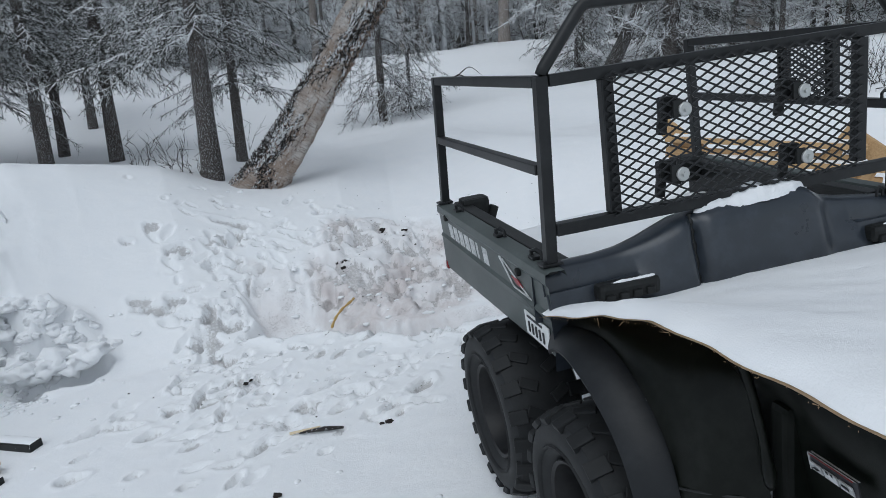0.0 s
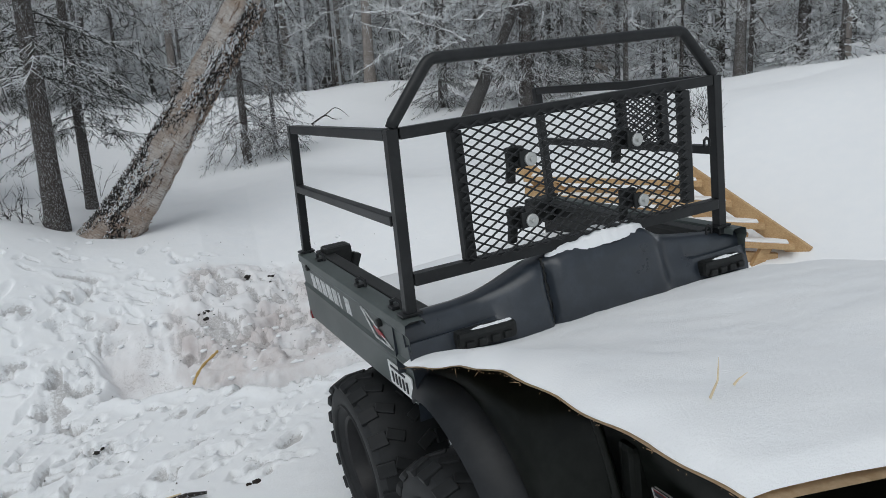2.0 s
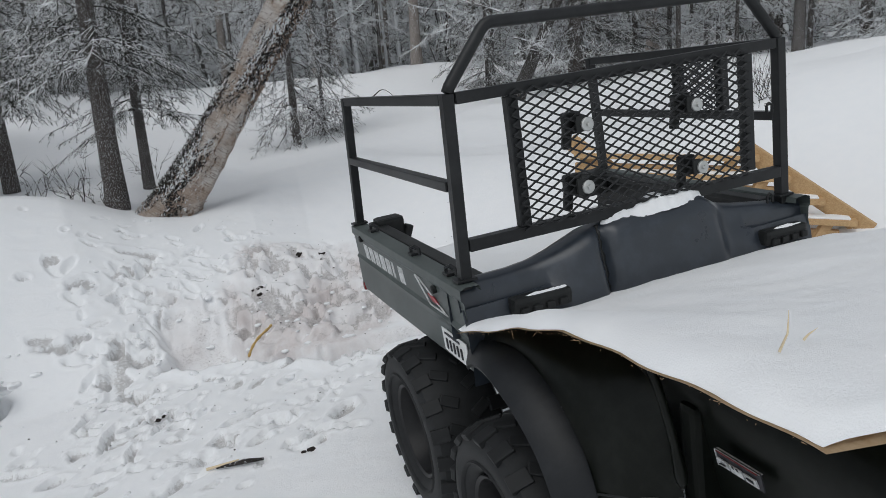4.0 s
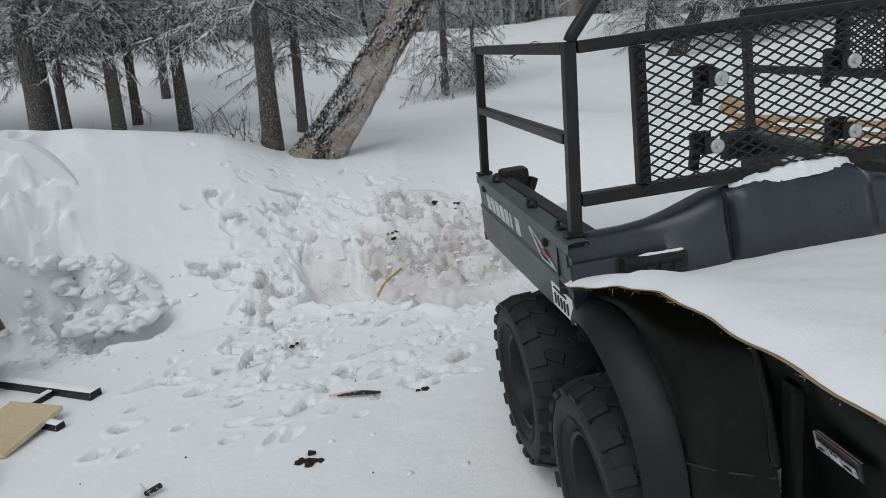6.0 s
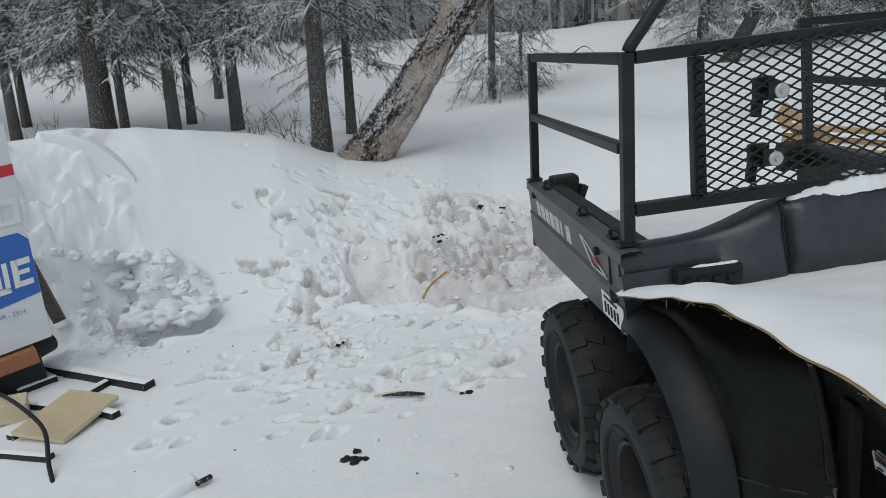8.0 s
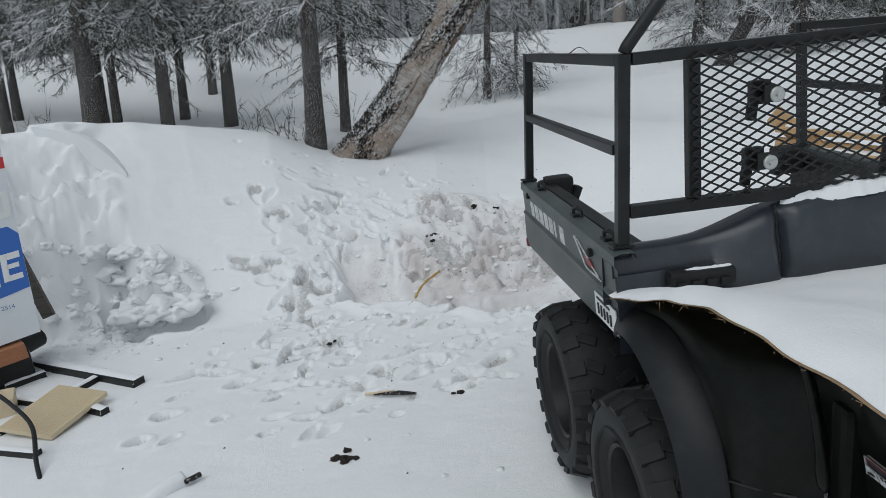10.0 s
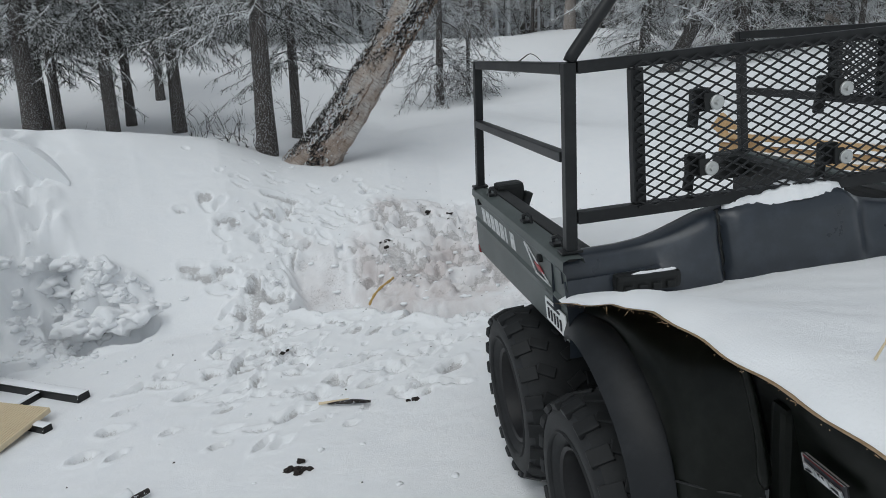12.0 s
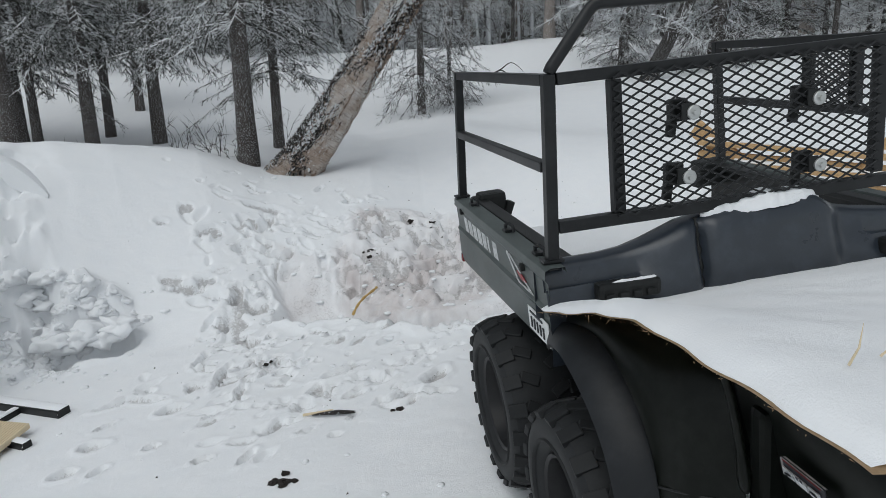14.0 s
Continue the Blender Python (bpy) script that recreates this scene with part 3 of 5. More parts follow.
# cargo box: side walls with a ledge, a slanting lower wall and a lip
def side_rows(sign):
    rows = []
    for y, low in ((1.06, -0.052), (0.75, -0.048), (0.4, -0.041), (0.12, -0.034), (0.03, -0.032), (-0.03, -0.03), (-0.055, -0.012)):
        rows.append([(x if sign < 0 else 1.125 - x, y, z) for x, z in ((0.0, 0.965), (-0.005, 0.982), (-0.045, 0.984), (-0.062, 0.978), (-0.064, 0.952), (-0.056, 0.94), (-0.052, 0.862), (-0.06, 0.852), (-0.056, 0.842), (low - 0.004, 0.815), (low - 0.003, 0.73), (low, 0.712), (low + 0.03, 0.705))])
    return rows


for sign in (-1, 1):
    rows = side_rows(sign)
    ob = vpart("side_wall", sheet(rows), GREY_PLASTIC, "scuffed dark grey plastic box side")
    smooth_by_angle(ob, 25)
    bm = bmesh.new()
    x = 0.012 if sign < 0 else 1.113
    block(bm, (x, 0.545, 0.878), (0.014, 1.0, 0.2), None, 0.004)
    block(bm, (x + 0.022 * (1 if sign < 0 else -1), 0.545, 0.968), (0.045, 1.02, 0.02), None, 0.005)
    vpart("inner_wall", bm, BLACK_PLASTIC)
    # corner latch housing at the tail end
    bm = bmesh.new()
    lx = 0.075 if sign < 0 else 1.05
    block(bm, (lx, 0.985, 0.945), (0.11, 0.09, 0.11), None, 0.015)
    block(bm, (lx + 0.06 * (1 if sign < 0 else -1), 0.95, 0.925), (0.03, 0.04, 0.07), Matrix.Rotation(0.4, 3, "Y"), 0.006)
    vpart("latch_housing", bm, BLACK_PLASTIC)
bm = bmesh.new()
block(bm, (0.5625, 0.54, 0.735), (1.14, 1.03, 0.05), None, 0.01)
vpart("box_floor", bm, BLACK_PLASTIC)
bm = bmesh.new()
block(bm, (-0.05, 1.052, 0.722), (0.016, 0.028, 0.036), None, 0.006)
vpart("tail_lamp", bm, RED_LENS, "small red tail lamp")
for y in (0.86, 0.40, 0.10):
    bm = bmesh.new()
    tube(bm, [(-0.035, y, 0.985), (-0.035, y, 1.005), (-0.028, y - 0.018, 1.012), (-0.02, y - 0.035, 1.005), (-0.02, y - 0.04, 0.985)], 0.006, 6)
    block(bm, (-0.03, y - 0.01, 0.988), (0.03, 0.04, 0.01), None, 0.003)
    vpart("tie_hook", bm, PAINTED_STEEL)
for y, z in ((0.94, 0.945), (0.16, 0.93)):
    bm = bmesh.new()
    tube(bm, [(-0.055, y, z), (-0.068, y, z), (-0.071, y, z)], [0.013, 0.013, 0.008], 10)
    vpart("bolt_head", bm, BLACK_PLASTIC)

# lettering bars and stickers on the side
def patch(name, y0, y1, z0, z1, x0, x1, mat, label="", skew=0.0, lift=0.0):
    """A thin plate on the side wall; x0 at the top, x1 at the foot."""
    bm = bmesh.new()
    v = [bm.verts.new(p) for p in ((x0 - lift, y0 + skew, z1), (x0 - lift, y1 + skew, z1), (x1 - lift, y1, z0), (x1 - lift, y0, z0))]
    bm.faces.new(v)
    back = bmesh.ops.extrude_face_region(bm, geom=bm.faces[:])
    bmesh.ops.translate(bm, vec=(0.003, 0, 0), verts=[e for e in back["geom"] if isinstance(e, bmesh.types.BMVert)])
    bmesh.ops.recalc_face_normals(bm, faces=bm.faces[:])
    return vpart(name, bm, mat, label)


for n in range(7):
    y = 0.93 - n * 0.07
    patch("letter_shape", y, y - (0.052 if n != 5 else 0.02), 0.868, 0.925, -0.0565, -0.0535, WHITE_VINYL, "pale worn lettering shape" if n == 0 else "", 0.008)
# torn triangular sticker: two pale strokes and a red one between
patch("sticker", 0.335, 0.318, 0.925, 0.938, -0.0575, -0.0575, WHITE_VINYL, "torn white triangular sticker with a red shape")
for y0, y1, z0, z1, skew, mat, label in ((0.10, 0.085, 0.862, 0.936, 0.21, WHITE_VINYL, ""), (0.235, 0.222, 0.866, 0.936, 0.10, WHITE_VINYL, ""), (0.225, 0.10, 0.862, 0.87, 0.0, WHITE_VINYL, ""), (0.195, 0.14, 0.88, 0.9, 0.035, RED_VINYL, "red lettering shape")):
    patch("sticker_shape", y0, y1, z0, z1, -0.0575, -0.0545, mat, label, skew, 0.002)
plate = patch("registration_plate", 0.195, 0.012, 0.722, 0.797, -0.039, -0.036, PLATE, "white registration plate with dark bars", 0.0, 0.004)
for n in range(5):
    y = 0.165 - n * 0.027
    patch("plate_bar", y, y - 0.008, 0.736, 0.77, -0.045, -0.0435, DARK_INK, "", 0.0, 0.001)
patch("plate_bar", 0.17, 0.06, 0.782, 0.788, -0.045, -0.0445, DARK_INK, "", 0.0, 0.001)

# headboard: thick moulded plastic with a humped crest
def crest(x):
    return float(np.interp(x, [-0.06, 0.0, 0.12, 0.19, 0.25, 0.36, 0.48, 0.61, 0.72, 0.77, 0.81, 0.86, 0.93, 1.11, 1.185], [0.978, 0.984, 0.984, 0.99, 1.005, 1.042, 1.063, 1.072, 1.076, 1.07, 1.045, 1.016, 1.0, 0.972, 0.965]))


def hump(x):
    """How far the face stands out towards the seat."""
    return 0.035 * float(smooth_step(0.15, 0.35, x) * smooth_step(0.86, 0.79, x)) - 0.045 * math.exp(-(((x - 0.405) / 0.018) ** 2))


rows = []
for x in np.linspace(-0.06, 1.185, 84):
    c, h = crest(x), hump(x)
    rows.append([(x, 0.06, 0.80), (x, 0.055, c - 0.02), (x, 0.04, c - 0.004), (x, 0.015 - h * 0.3, c), (x, -0.008 - h * 0.6, c - 0.008), (x, -0.022 - h, c - 0.028), (x, -0.028 - h, c - 0.07), (x, -0.045 - h, 0.92), (x, -0.06 - h, 0.86), (x, -0.07, 0.78), (x, -0.06, 0.70)])
smooth_by_angle(vpart("headboard", sheet(rows), HEAD_PLASTIC, "dark moulded plastic headboard with a humped top"), 50)
for x0, x1, z0, z1 in ((0.075, 0.26, 0.918, 0.912), (0.97, 1.145, 0.905, 0.9)):
    bm = bmesh.new()
    turn = Matrix.Rotation(-math.atan2(z1 - z0, x1 - x0), 3, "Y")
    block(bm, ((x0 + x1) / 2, -0.062, (z0 + z1) / 2 - 0.02), (x1 - x0, 0.05, 0.05), turn, 0.014)
    for k in range(4):
        block(bm, (x0 + 0.03 + k * 0.04, -0.09, (z0 + z1) / 2 - 0.03), (0.026, 0.012, 0.02), turn, 0.004)
    vpart("tie_down_grip", bm, BLACK_PLASTIC)

# wet black joint in the headboard
bm = bmesh.new()
top = crest(0.405)
tube(bm, refine([(0.408, 0.0, top - 0.004), (0.407, -0.012, top - 0.03), (0.405, -0.02, top - 0.07), (0.402, -0.038, 0.92), (0.398, -0.052, 0.86)], 16), [0.007 + 0.0035 * math.sin(k * 2.3) for k in range(16)], 8)
vpart("joint", bm, BLACK_PLASTIC, "", True)

# cage of square tube
T = 0.032
CAGE = PAINTED_STEEL
for (x0, y0), (x1, y1) in (((-0.022, 0.0), (0.0, 0.0)), ((1.125, 0.0), (1.125, 0.0)), ((-0.034, 1.03), (0.0, 1.03)), ((1.145, 1.03), (1.125, 1.03))):
    bm = bmesh.new()
    beam(bm, (x0, y0, 0.962), (x1, y1, 1.486), T, T, (0, 1, 0))
    block(bm, (x0, y0, 0.99), (0.06, 0.045, 0.008), None, 0.002)
    vpart("post", bm, CAGE)
TOP = 1.472
for p, q, s in (
    ((0.0, 0.0205, TOP), (0.0, 1.0105, TOP), 0.03), ((1.125, 0.0205, TOP), (1.125, 1.0105, TOP), 0.03), ((0.0205, 0.0, TOP), (1.1045, 0.0, TOP), 0.031),
    ((-0.016, 0.0205, 1.245), (-0.019, 1.0105, 1.245), 0.028), ((1.13, 0.0205, 1.245), (1.133, 1.0105, 1.245), 0.028),
    ((0.0, -0.004, 1.082), (1.1045, -0.004, 1.07), 0.034),
):
    bm = bmesh.new()
    beam(bm, p, q, s, s)
    vpart("rail", bm, CAGE)
bm = bmesh.new()
tube(bm, [(0.004, 0, 1.488), (0.012, 0, 1.503), (0.122, 0, 1.633), (0.134, 0, 1.643), (0.150, 0, 1.648), (0.985, 0, 1.635), (1.0, 0, 1.631), (1.012, 0, 1.62), (1.113, 0, 1.5), (1.12, 0, 1.488)], 0.0165, 12)
vpart("hoop", bm, CAGE, "bent tube hoop on top of the cage", True)
for x in (0.178, 0.985):
    bm = bmesh.new()
    beam(bm, (x, -0.004, 1.098), (x, -0.004, 1.455), 0.034, 0.03, (0, 1, 0))
    vpart("mesh_upright", bm, CAGE)


def expanded_mesh(x0, x1, z0, z1, pitch_x, pitch_z, place, strand=0.0054):
    """Diamond mesh of zigzag strands; place turns (across, up) into a point, with depth."""
    bm = bmesh.new()
    nz = int((z1 - z0) / pitch_z)
    nxs = int((x1 - x0) / pitch_x) * 2
    for k in range(nz + 1):
        zc = z0 + k * pitch_z
        last = None
        for n in range(nxs + 1):
            x = x0 + n * pitch_x / 2
            swing = pitch_z * 0.46 * (1 if (n + k) % 2 else -1)
            z = min(max(zc + swing, z0), z1)
            d = 0.002 if (n + k) % 2 else -0.002
            ring = [bm.verts.new(place(x, z + a, d + b)) for a, b in ((-strand / 2, -0.002), (strand / 2, -0.002), (strand / 2, 0.002), (-strand / 2, 0.002))]
            if last:
                for s in range(4):
                    bm.faces.new((last[s], last[(s + 1) % 4], ring[(s + 1) % 4], ring[s]))
            last = ring
    return bm


vpart("mesh_panel", expanded_mesh(0.165, 0.998, 1.09, 1.478, 0.0505, 0.0134, lambda x, z, d: (x, -0.028 + d, z)), CAGE, "black expanded metal mesh panel")
for y in (0.465, 0.245):
    bm = bmesh.new()
    beam(bm, (1.127, y, 1.262), (1.125, y, 1.454), 0.03, 0.034, (0, 1, 0))
    vpart("mesh_upright", bm, CAGE)
vpart("mesh_panel", expanded_mesh(0.235, 0.48, 1.262, 1.455, 0.03, 0.0085, lambda a, z, d: (1.105 + d, a, z), 0.0045), CAGE)

# clamps on the mesh: a bracket behind, a big washer and bolt in front
for x, z in ((0.387, 1.345), (0.372, 1.172), (0.765, 1.338), (0.775, 1.151)):
    bm = bmesh.new()
    block(bm, (x - 0.022, 0.008, z + 0.006), (0.052, 0.03, 0.062), None, 0.007)
    block(bm, (x - 0.034, 0.02, z - 0.038), (0.026, 0.02, 0.06), Matrix.Rotation(0.15, 3, "Y"), 0.006)
    block(bm, (x - 0.018, -0.034, z + 0.004), (0.03, 0.008, 0.045), None, 0.003)
    clamp = vpart("clamp", bm, BLACK_PLASTIC, "black clamp with a big steel washer")
    bm = bmesh.new()
    tube(bm, [(x, -0.036, z), (x, -0.043, z), (x, -0.045, z)], [0.0195, 0.0195, 0.017], 20)
    tube(bm, [(x, -0.044, z), (x, -0.053, z)], 0.0075, 6)
    ob = vpart("washer", bm, ZINC, "zinc washer and bolt", False, clamp)
for x, y, z in ((1.118, -0.004, 1.275), (1.11, -0.004, 0.985)):
    bm = bmesh.new()
    tube(bm, [(x - 0.05, y, z - 0.012), (x - 0.05, y, z + 0.01), (x - 0.04, y, z + 0.018), (x - 0.028, y, z + 0.01), (x - 0.028, y, z - 0.012)], 0.005, 6)
    vpart("tie_ring", bm, CAGE)

# fender over the middle wheel: flare strip, crease, inner skin
EDGE = [(-0.055, 0.0, 0.735), (-0.075, -0.09, 0.785), (-0.095, -0.215, 0.815), (-0.10, -0.345, 0.785), (-0.10, -0.455, 0.715), (-0.10, -0.515, 0.63), (-0.10, -0.54, 0.54), (-0.10, -0.55, 0.40)]
CREASE = [(-0.03, 0.0, 0.80), (-0.02, -0.085, 0.838), (-0.008, -0.235, 0.858), (-0.008, -0.385, 0.82), (-0.012, -0.505, 0.735), (-0.018, -0.567, 0.645), (-0.02, -0.592, 0.54), (-0.02, -0.60, 0.38)]
INNER = [(0.03, 0.02, 0.84), (0.04, -0.10, 0.875), (0.05, -0.29, 0.89), (0.05, -0.51, 0.865), (0.05, -0.63, 0.79), (0.052, -0.668, 0.67), (0.055, -0.685, 0.54), (0.06, -0.695, 0.36)]
DEEP = [(0.14, 0.02, 0.84), (0.12, -0.12, 0.875), (0.12, -0.35, 0.90), (0.10, -0.60, 0.90), (0.09, -0.672, 0.81), (0.095, -0.705, 0.69), (0.105, -0.72, 0.54), (0.115, -0.73, 0.34)]


def between(a, b, f, out=0.0):
    return [tuple(np.array(p) * (1 - f) + np.array(q) * f + np.array((-0.6, -0.3, 0.7)) * out) for p, q in zip(a, b)]


edge, crease, inner, deep = (refine(v) for v in (EDGE, CREASE, INNER, DEEP))
under = [(x + 0.012, y + 0.02, z - 0.02) for x, y, z in edge]
smooth_by_angle(vpart("fender_flare", sheet([under, edge, between(edge, crease, 0.2, 0.008), between(edge, crease, 0.6, 0.009), between(edge, crease, 0.94, 0.004), crease]), FLARE_PLASTIC, "worn black plastic wheel arch flare"), 45)
low_crease = [(x + 0.003, y + 0.002, z - 0.006) for x, y, z in crease]
smooth_by_angle(vpart("fender", sheet([low_crease, between(low_crease, inner, 0.3, 0.012), between(low_crease, inner, 0.7, 0.02), inner, between(inner, deep, 0.5, 0.01), deep]), FENDER_PLASTIC, "glossy black plastic rear fender"), 60)
# seam across the fender and the pillar ahead of it
bm = bmesh.new()
tube(bm, refine([(-0.018, -0.572, 0.64), (0.018, -0.637, 0.655), (0.052, -0.672, 0.66), (0.094, -0.708, 0.665)], 10), 0.0028, 6)
vpart("seam", bm, BLACK_PLASTIC)
bm = bmesh.new()
tube(bm, refine([(0.075, -0.655, 0.95), (0.075, -0.69, 0.88), (0.08, -0.715, 0.78), (0.085, -0.722, 0.70)], 12), [0.009] * 8 + [0.012, 0.014, 0.012, 0.006], 10)
vpart("pillar", bm, FENDER_PLASTIC, "", True)
# side body below the seat, falling to the foot well
rows = []
for y, bulge in ((-0.62, 0.0), (-0.72, 0.0), (-0.80, 0.02), (-0.90, 0.03), (-1.02, 0.02), (-1.14, 0.03), (-1.24, 0.05)):
    rows.append([(0.30, y, 0.955), (0.16, y, 0.95), (0.125 - bulge * 0.4, y, 0.90), (0.14 - bulge * 0.4, y, 0.82), (0.16, y - 0.01, 0.72), (0.19, y - 0.01, 0.60), (0.20, y - 0.01, 0.45), (0.20, y, 0.30), (0.22, y, 0.22)])
smooth_by_angle(vpart("seat_side", sheet(rows), FENDER_PLASTIC), 60)
# closed panel between the fender and the seat
bm = bmesh.new()
block(bm, (0.165, -0.70, 0.50), (0.09, 0.05, 0.72), None, 0.015)
vpart("filler_panel", bm, FENDER_PLASTIC)
bm = bmesh.new()
block(bm, (0.60, -0.60, 0.655), (0.62, 1.06, 0.30), None, 0.05)
# raised seat at its forward end
block(bm, (0.62, -0.98, 0.82), (0.40, 0.34, 0.30), None, 0.06)
block(bm, (0.60, -0.62, 0.58), (0.5, 1.1, 0.2), None, 0.03)
vpart("seat_base", bm, FENDER_PLASTIC)
for name, y0, y1, z0, z1, mat in (
    ("sticker", -0.785, -0.895, 0.774, 0.812, DARK_INK), ("sticker_shape", -0.79, -0.885, 0.801, 0.809, RED_VINYL),
    ("sticker_shape", -0.787, -0.789, 0.775, 0.811, WHITE_VINYL), ("sticker_shape", -0.787, -0.893, 0.8105, 0.812, WHITE_VINYL),
    ("sticker_shape", -0.793, -0.817, 0.777, 0.797, WHITE_VINYL), ("sticker_shape", -0.822, -0.852, 0.777, 0.797, WHITE_VINYL), ("sticker_shape", -0.857, -0.885, 0.777, 0.797, WHITE_VINYL),
    ("sticker_shape", -0.800, -0.812, 0.784, 0.788, DARK_INK), ("sticker_shape", -0.830, -0.834, 0.785, 0.797, DARK_INK), ("sticker_shape", -0.840, -0.844, 0.785, 0.797, DARK_INK), ("sticker_shape", -0.864, -0.877, 0.782, 0.792, DARK_INK),
):
    lift = 0.012 if name == "sticker" else 0.0145 if mat != DARK_INK else 0.0165
    patch(name, y0, y1, z0, z1, 0.122, 0.130, mat, "black, white and red drive sticker" if name == "sticker" else "", 0.0, lift)
bm = bmesh.new()
for a, b in (((0.15, -0.83, 0.63), (0.17, -0.88, 0.55)), ((0.17, -0.88, 0.55), (0.18, -0.87, 0.47))):
    tube(bm, [a, b], 0.007, 8)
vpart("bracket", bm, RIM_STEEL)

# ---- snow lying on the box floor and headboard ----
rows = []
for y in np.linspace(0.05, 1.055, 36):
    row = []
    for x in np.linspace(0.02, 1.105, 40):
        z = 0.835 + 0.05 * float(layers(x, y, 3.1, 41, 4)) - 0.05 * float(smooth_step(0.95, 1.055, y)) + 0.02 * math.exp(-(((y - 0.05) / 0.1) ** 2))
        row.append((x, y, z))
    rows.append(row)
edge0 = [(x, y, 0.755) for x, y, z in rows[-1]]
snow_bed = part("snow_bed", sheet([[(x, y, 0.755) for x, y, z in rows[0]]] + rows + [edge0]), SNOW, None, "", True)
tagged(snow_bed, "uneven layer of white snow on the cargo box floor", "snow")


def snow_strip(x0, x1, y, width, lift, seed, top):
    rows = []
    for x in np.linspace(x0, x1, 46):
        f = math.sin(math.pi * (x - x0) / (x1 - x0)) ** 0.35
        w = width * f * (0.85 + 1.3 * float(layers(x, 1.0, 16, seed, 4, 0.7)))
        h = lift * f * (1 + 2.4 * float(layers(x, 2.0, 20, seed + 1, 4, 0.7)))
        rows.append([(x, y + w, top(x) - 0.006), (x, y + w * 0.7, top(x) + h * 0.7), (x, y, top(x) + h), (x, y - w * 0.7, top(x) + h * 0.5), (x, y - w, top(x) - 0.02)])
    ob = part("snow_ridge", sheet(rows), SNOW, None, "", True)
    return tagged(ob, "thin ridge of snow on dark plastic", "snow")


snow_strip(0.42, 0.80, -0.008, 0.042, 0.02, 51, crest)
snow_strip(0.11, 0.25, -0.072, 0.008, 0.006, 55, lambda x: 0.919)
snow_strip(0.99, 1.13, -0.072, 0.009, 0.007, 57, lambda x: 0.904)

# ---- hardboard sheet laid over the seat, under a layer of snow ----
def board_height(x, y):
    """The sheet sags to the headboard and arches over the seat."""
    z = float(np.interp(-y, [0.05, 0.16, 0.28, 0.38, 0.49, 0.57, 0.65, 0.79, 0.93, 1.04, 1.2], [0.868, 0.905, 0.946, 0.985, 1.015, 1.038, 1.052, 1.066, 1.073, 1.074, 1.066]))
    flat = 0.822 + (-y - 0.05) * 0.2
    f = float(smooth_step(-0.07, 0.28, x)) * float(smooth_step(-0.9, -0.1, y)) + float(smooth_step(-0.07, 0.6, x)) * float(smooth_step(-0.1, -0.9, y))
    return z * (1 - f) + flat * f + 0.012 * math.sin(x * 3 + y * 2)


def board_side(y):
    return -0.072 + 0.006 * math.sin(y * 9) + 0.004 * math.sin(y * 31)


ys = np.linspace(-0.052, -1.2, 60)
def slant(x, y):
    """The sheet was cut askew: its front edge runs forward with x."""
    return y - 0.27 * min(max(x + 0.07, 0), 0.6) * float(smooth_step(-0.9, -1.2, y)) + 0.028 * float(smooth_step(-0.9, -1.2, y))


rows = [[(board_side(y) + s, slant(board_side(y) + s, y), board_height(board_side(y) + s, y)) for s in np.linspace(0, 1.26, 30)] for y in ys]
board = sheet(rows, 0.013)
board_ob = part("hardboard_sheet", board, HARDBOARD)
tagged(board_ob, "warped brown hardboard sheet with frayed edges over the seat", "board")
splinters = np.random.RandomState(12)
fr_v, fr_f = [], []
for n in range(60):
    y = splinters.uniform(-1.17, -0.06)
    p = Vector((board_side(y), y, board_height(board_side(y), y) - splinters.uniform(0.0, 0.006)))
    d = Vector((splinters.normal(-0.4, 0.5), splinters.normal(0, 1), splinters.normal(0.1, 0.55))).normalized()
    long = splinters.uniform(0.002, 0.005) if n > 7 else splinters.uniform(0.012, 0.03)
    side = d.orthogonal().normalized() * 0.0008
    k = len(fr_v)
    fr_v += [p - side, p + side, p + d * long, p + d.cross(side).normalized() * 0.0016]
    fr_f += [(k, k + 1, k + 2), (k + 1, k + 3, k + 2), (k + 3, k, k + 2)]
fray = raw("fibre_fringe", [tuple(v) for v in fr_v], fr_f, make_wood("fibre", (0.5, 0.34, 0.2), (0.3, 0.19, 0.1)), board_ob)

rows = []
for y in np.linspace(-0.035, -1.188, 90):
    row = []
    e0 = board_side(min(y, -0.052)) + 0.004 + 0.01 * abs(float(layers(y, 3, 14, 61, 3)))
    for s in [0, 0.003, 0.008, 0.016, 0.03, 0.05] + list(np.linspace(0.08, 1.25, 44)):
        x = e0 + s
        rise = (0.014 + 0.014 * min(1.0, (-y - 0.035) / 0.12)) * (1 - math.exp(-(s / 0.02))) * (1 + 0.8 * float(layers(x, y, 5, 63, 3)))
        end = float(smooth_step(-1.192, -1.15, y))
        rise *= 0.25 + 0.75 * end
        row.append((x, slant(x, y), board_height(x, min(y, -0.052)) + 0.0015 + rise + 0.003 * float(layers(x, y, 40, 66, 2)) * min(1, s * 30)))
    rows.append(row)
back_row = [(x, y + 0.006, board_height(x, -0.052) + 0.001) for x, y, z in rows[0]]
snow_sheet = part("snow_layer", sheet([back_row] + rows), SNOW, None, "", True)
tagged(snow_sheet, "smooth layer of fresh snow lying on the hardboard sheet", "snow")
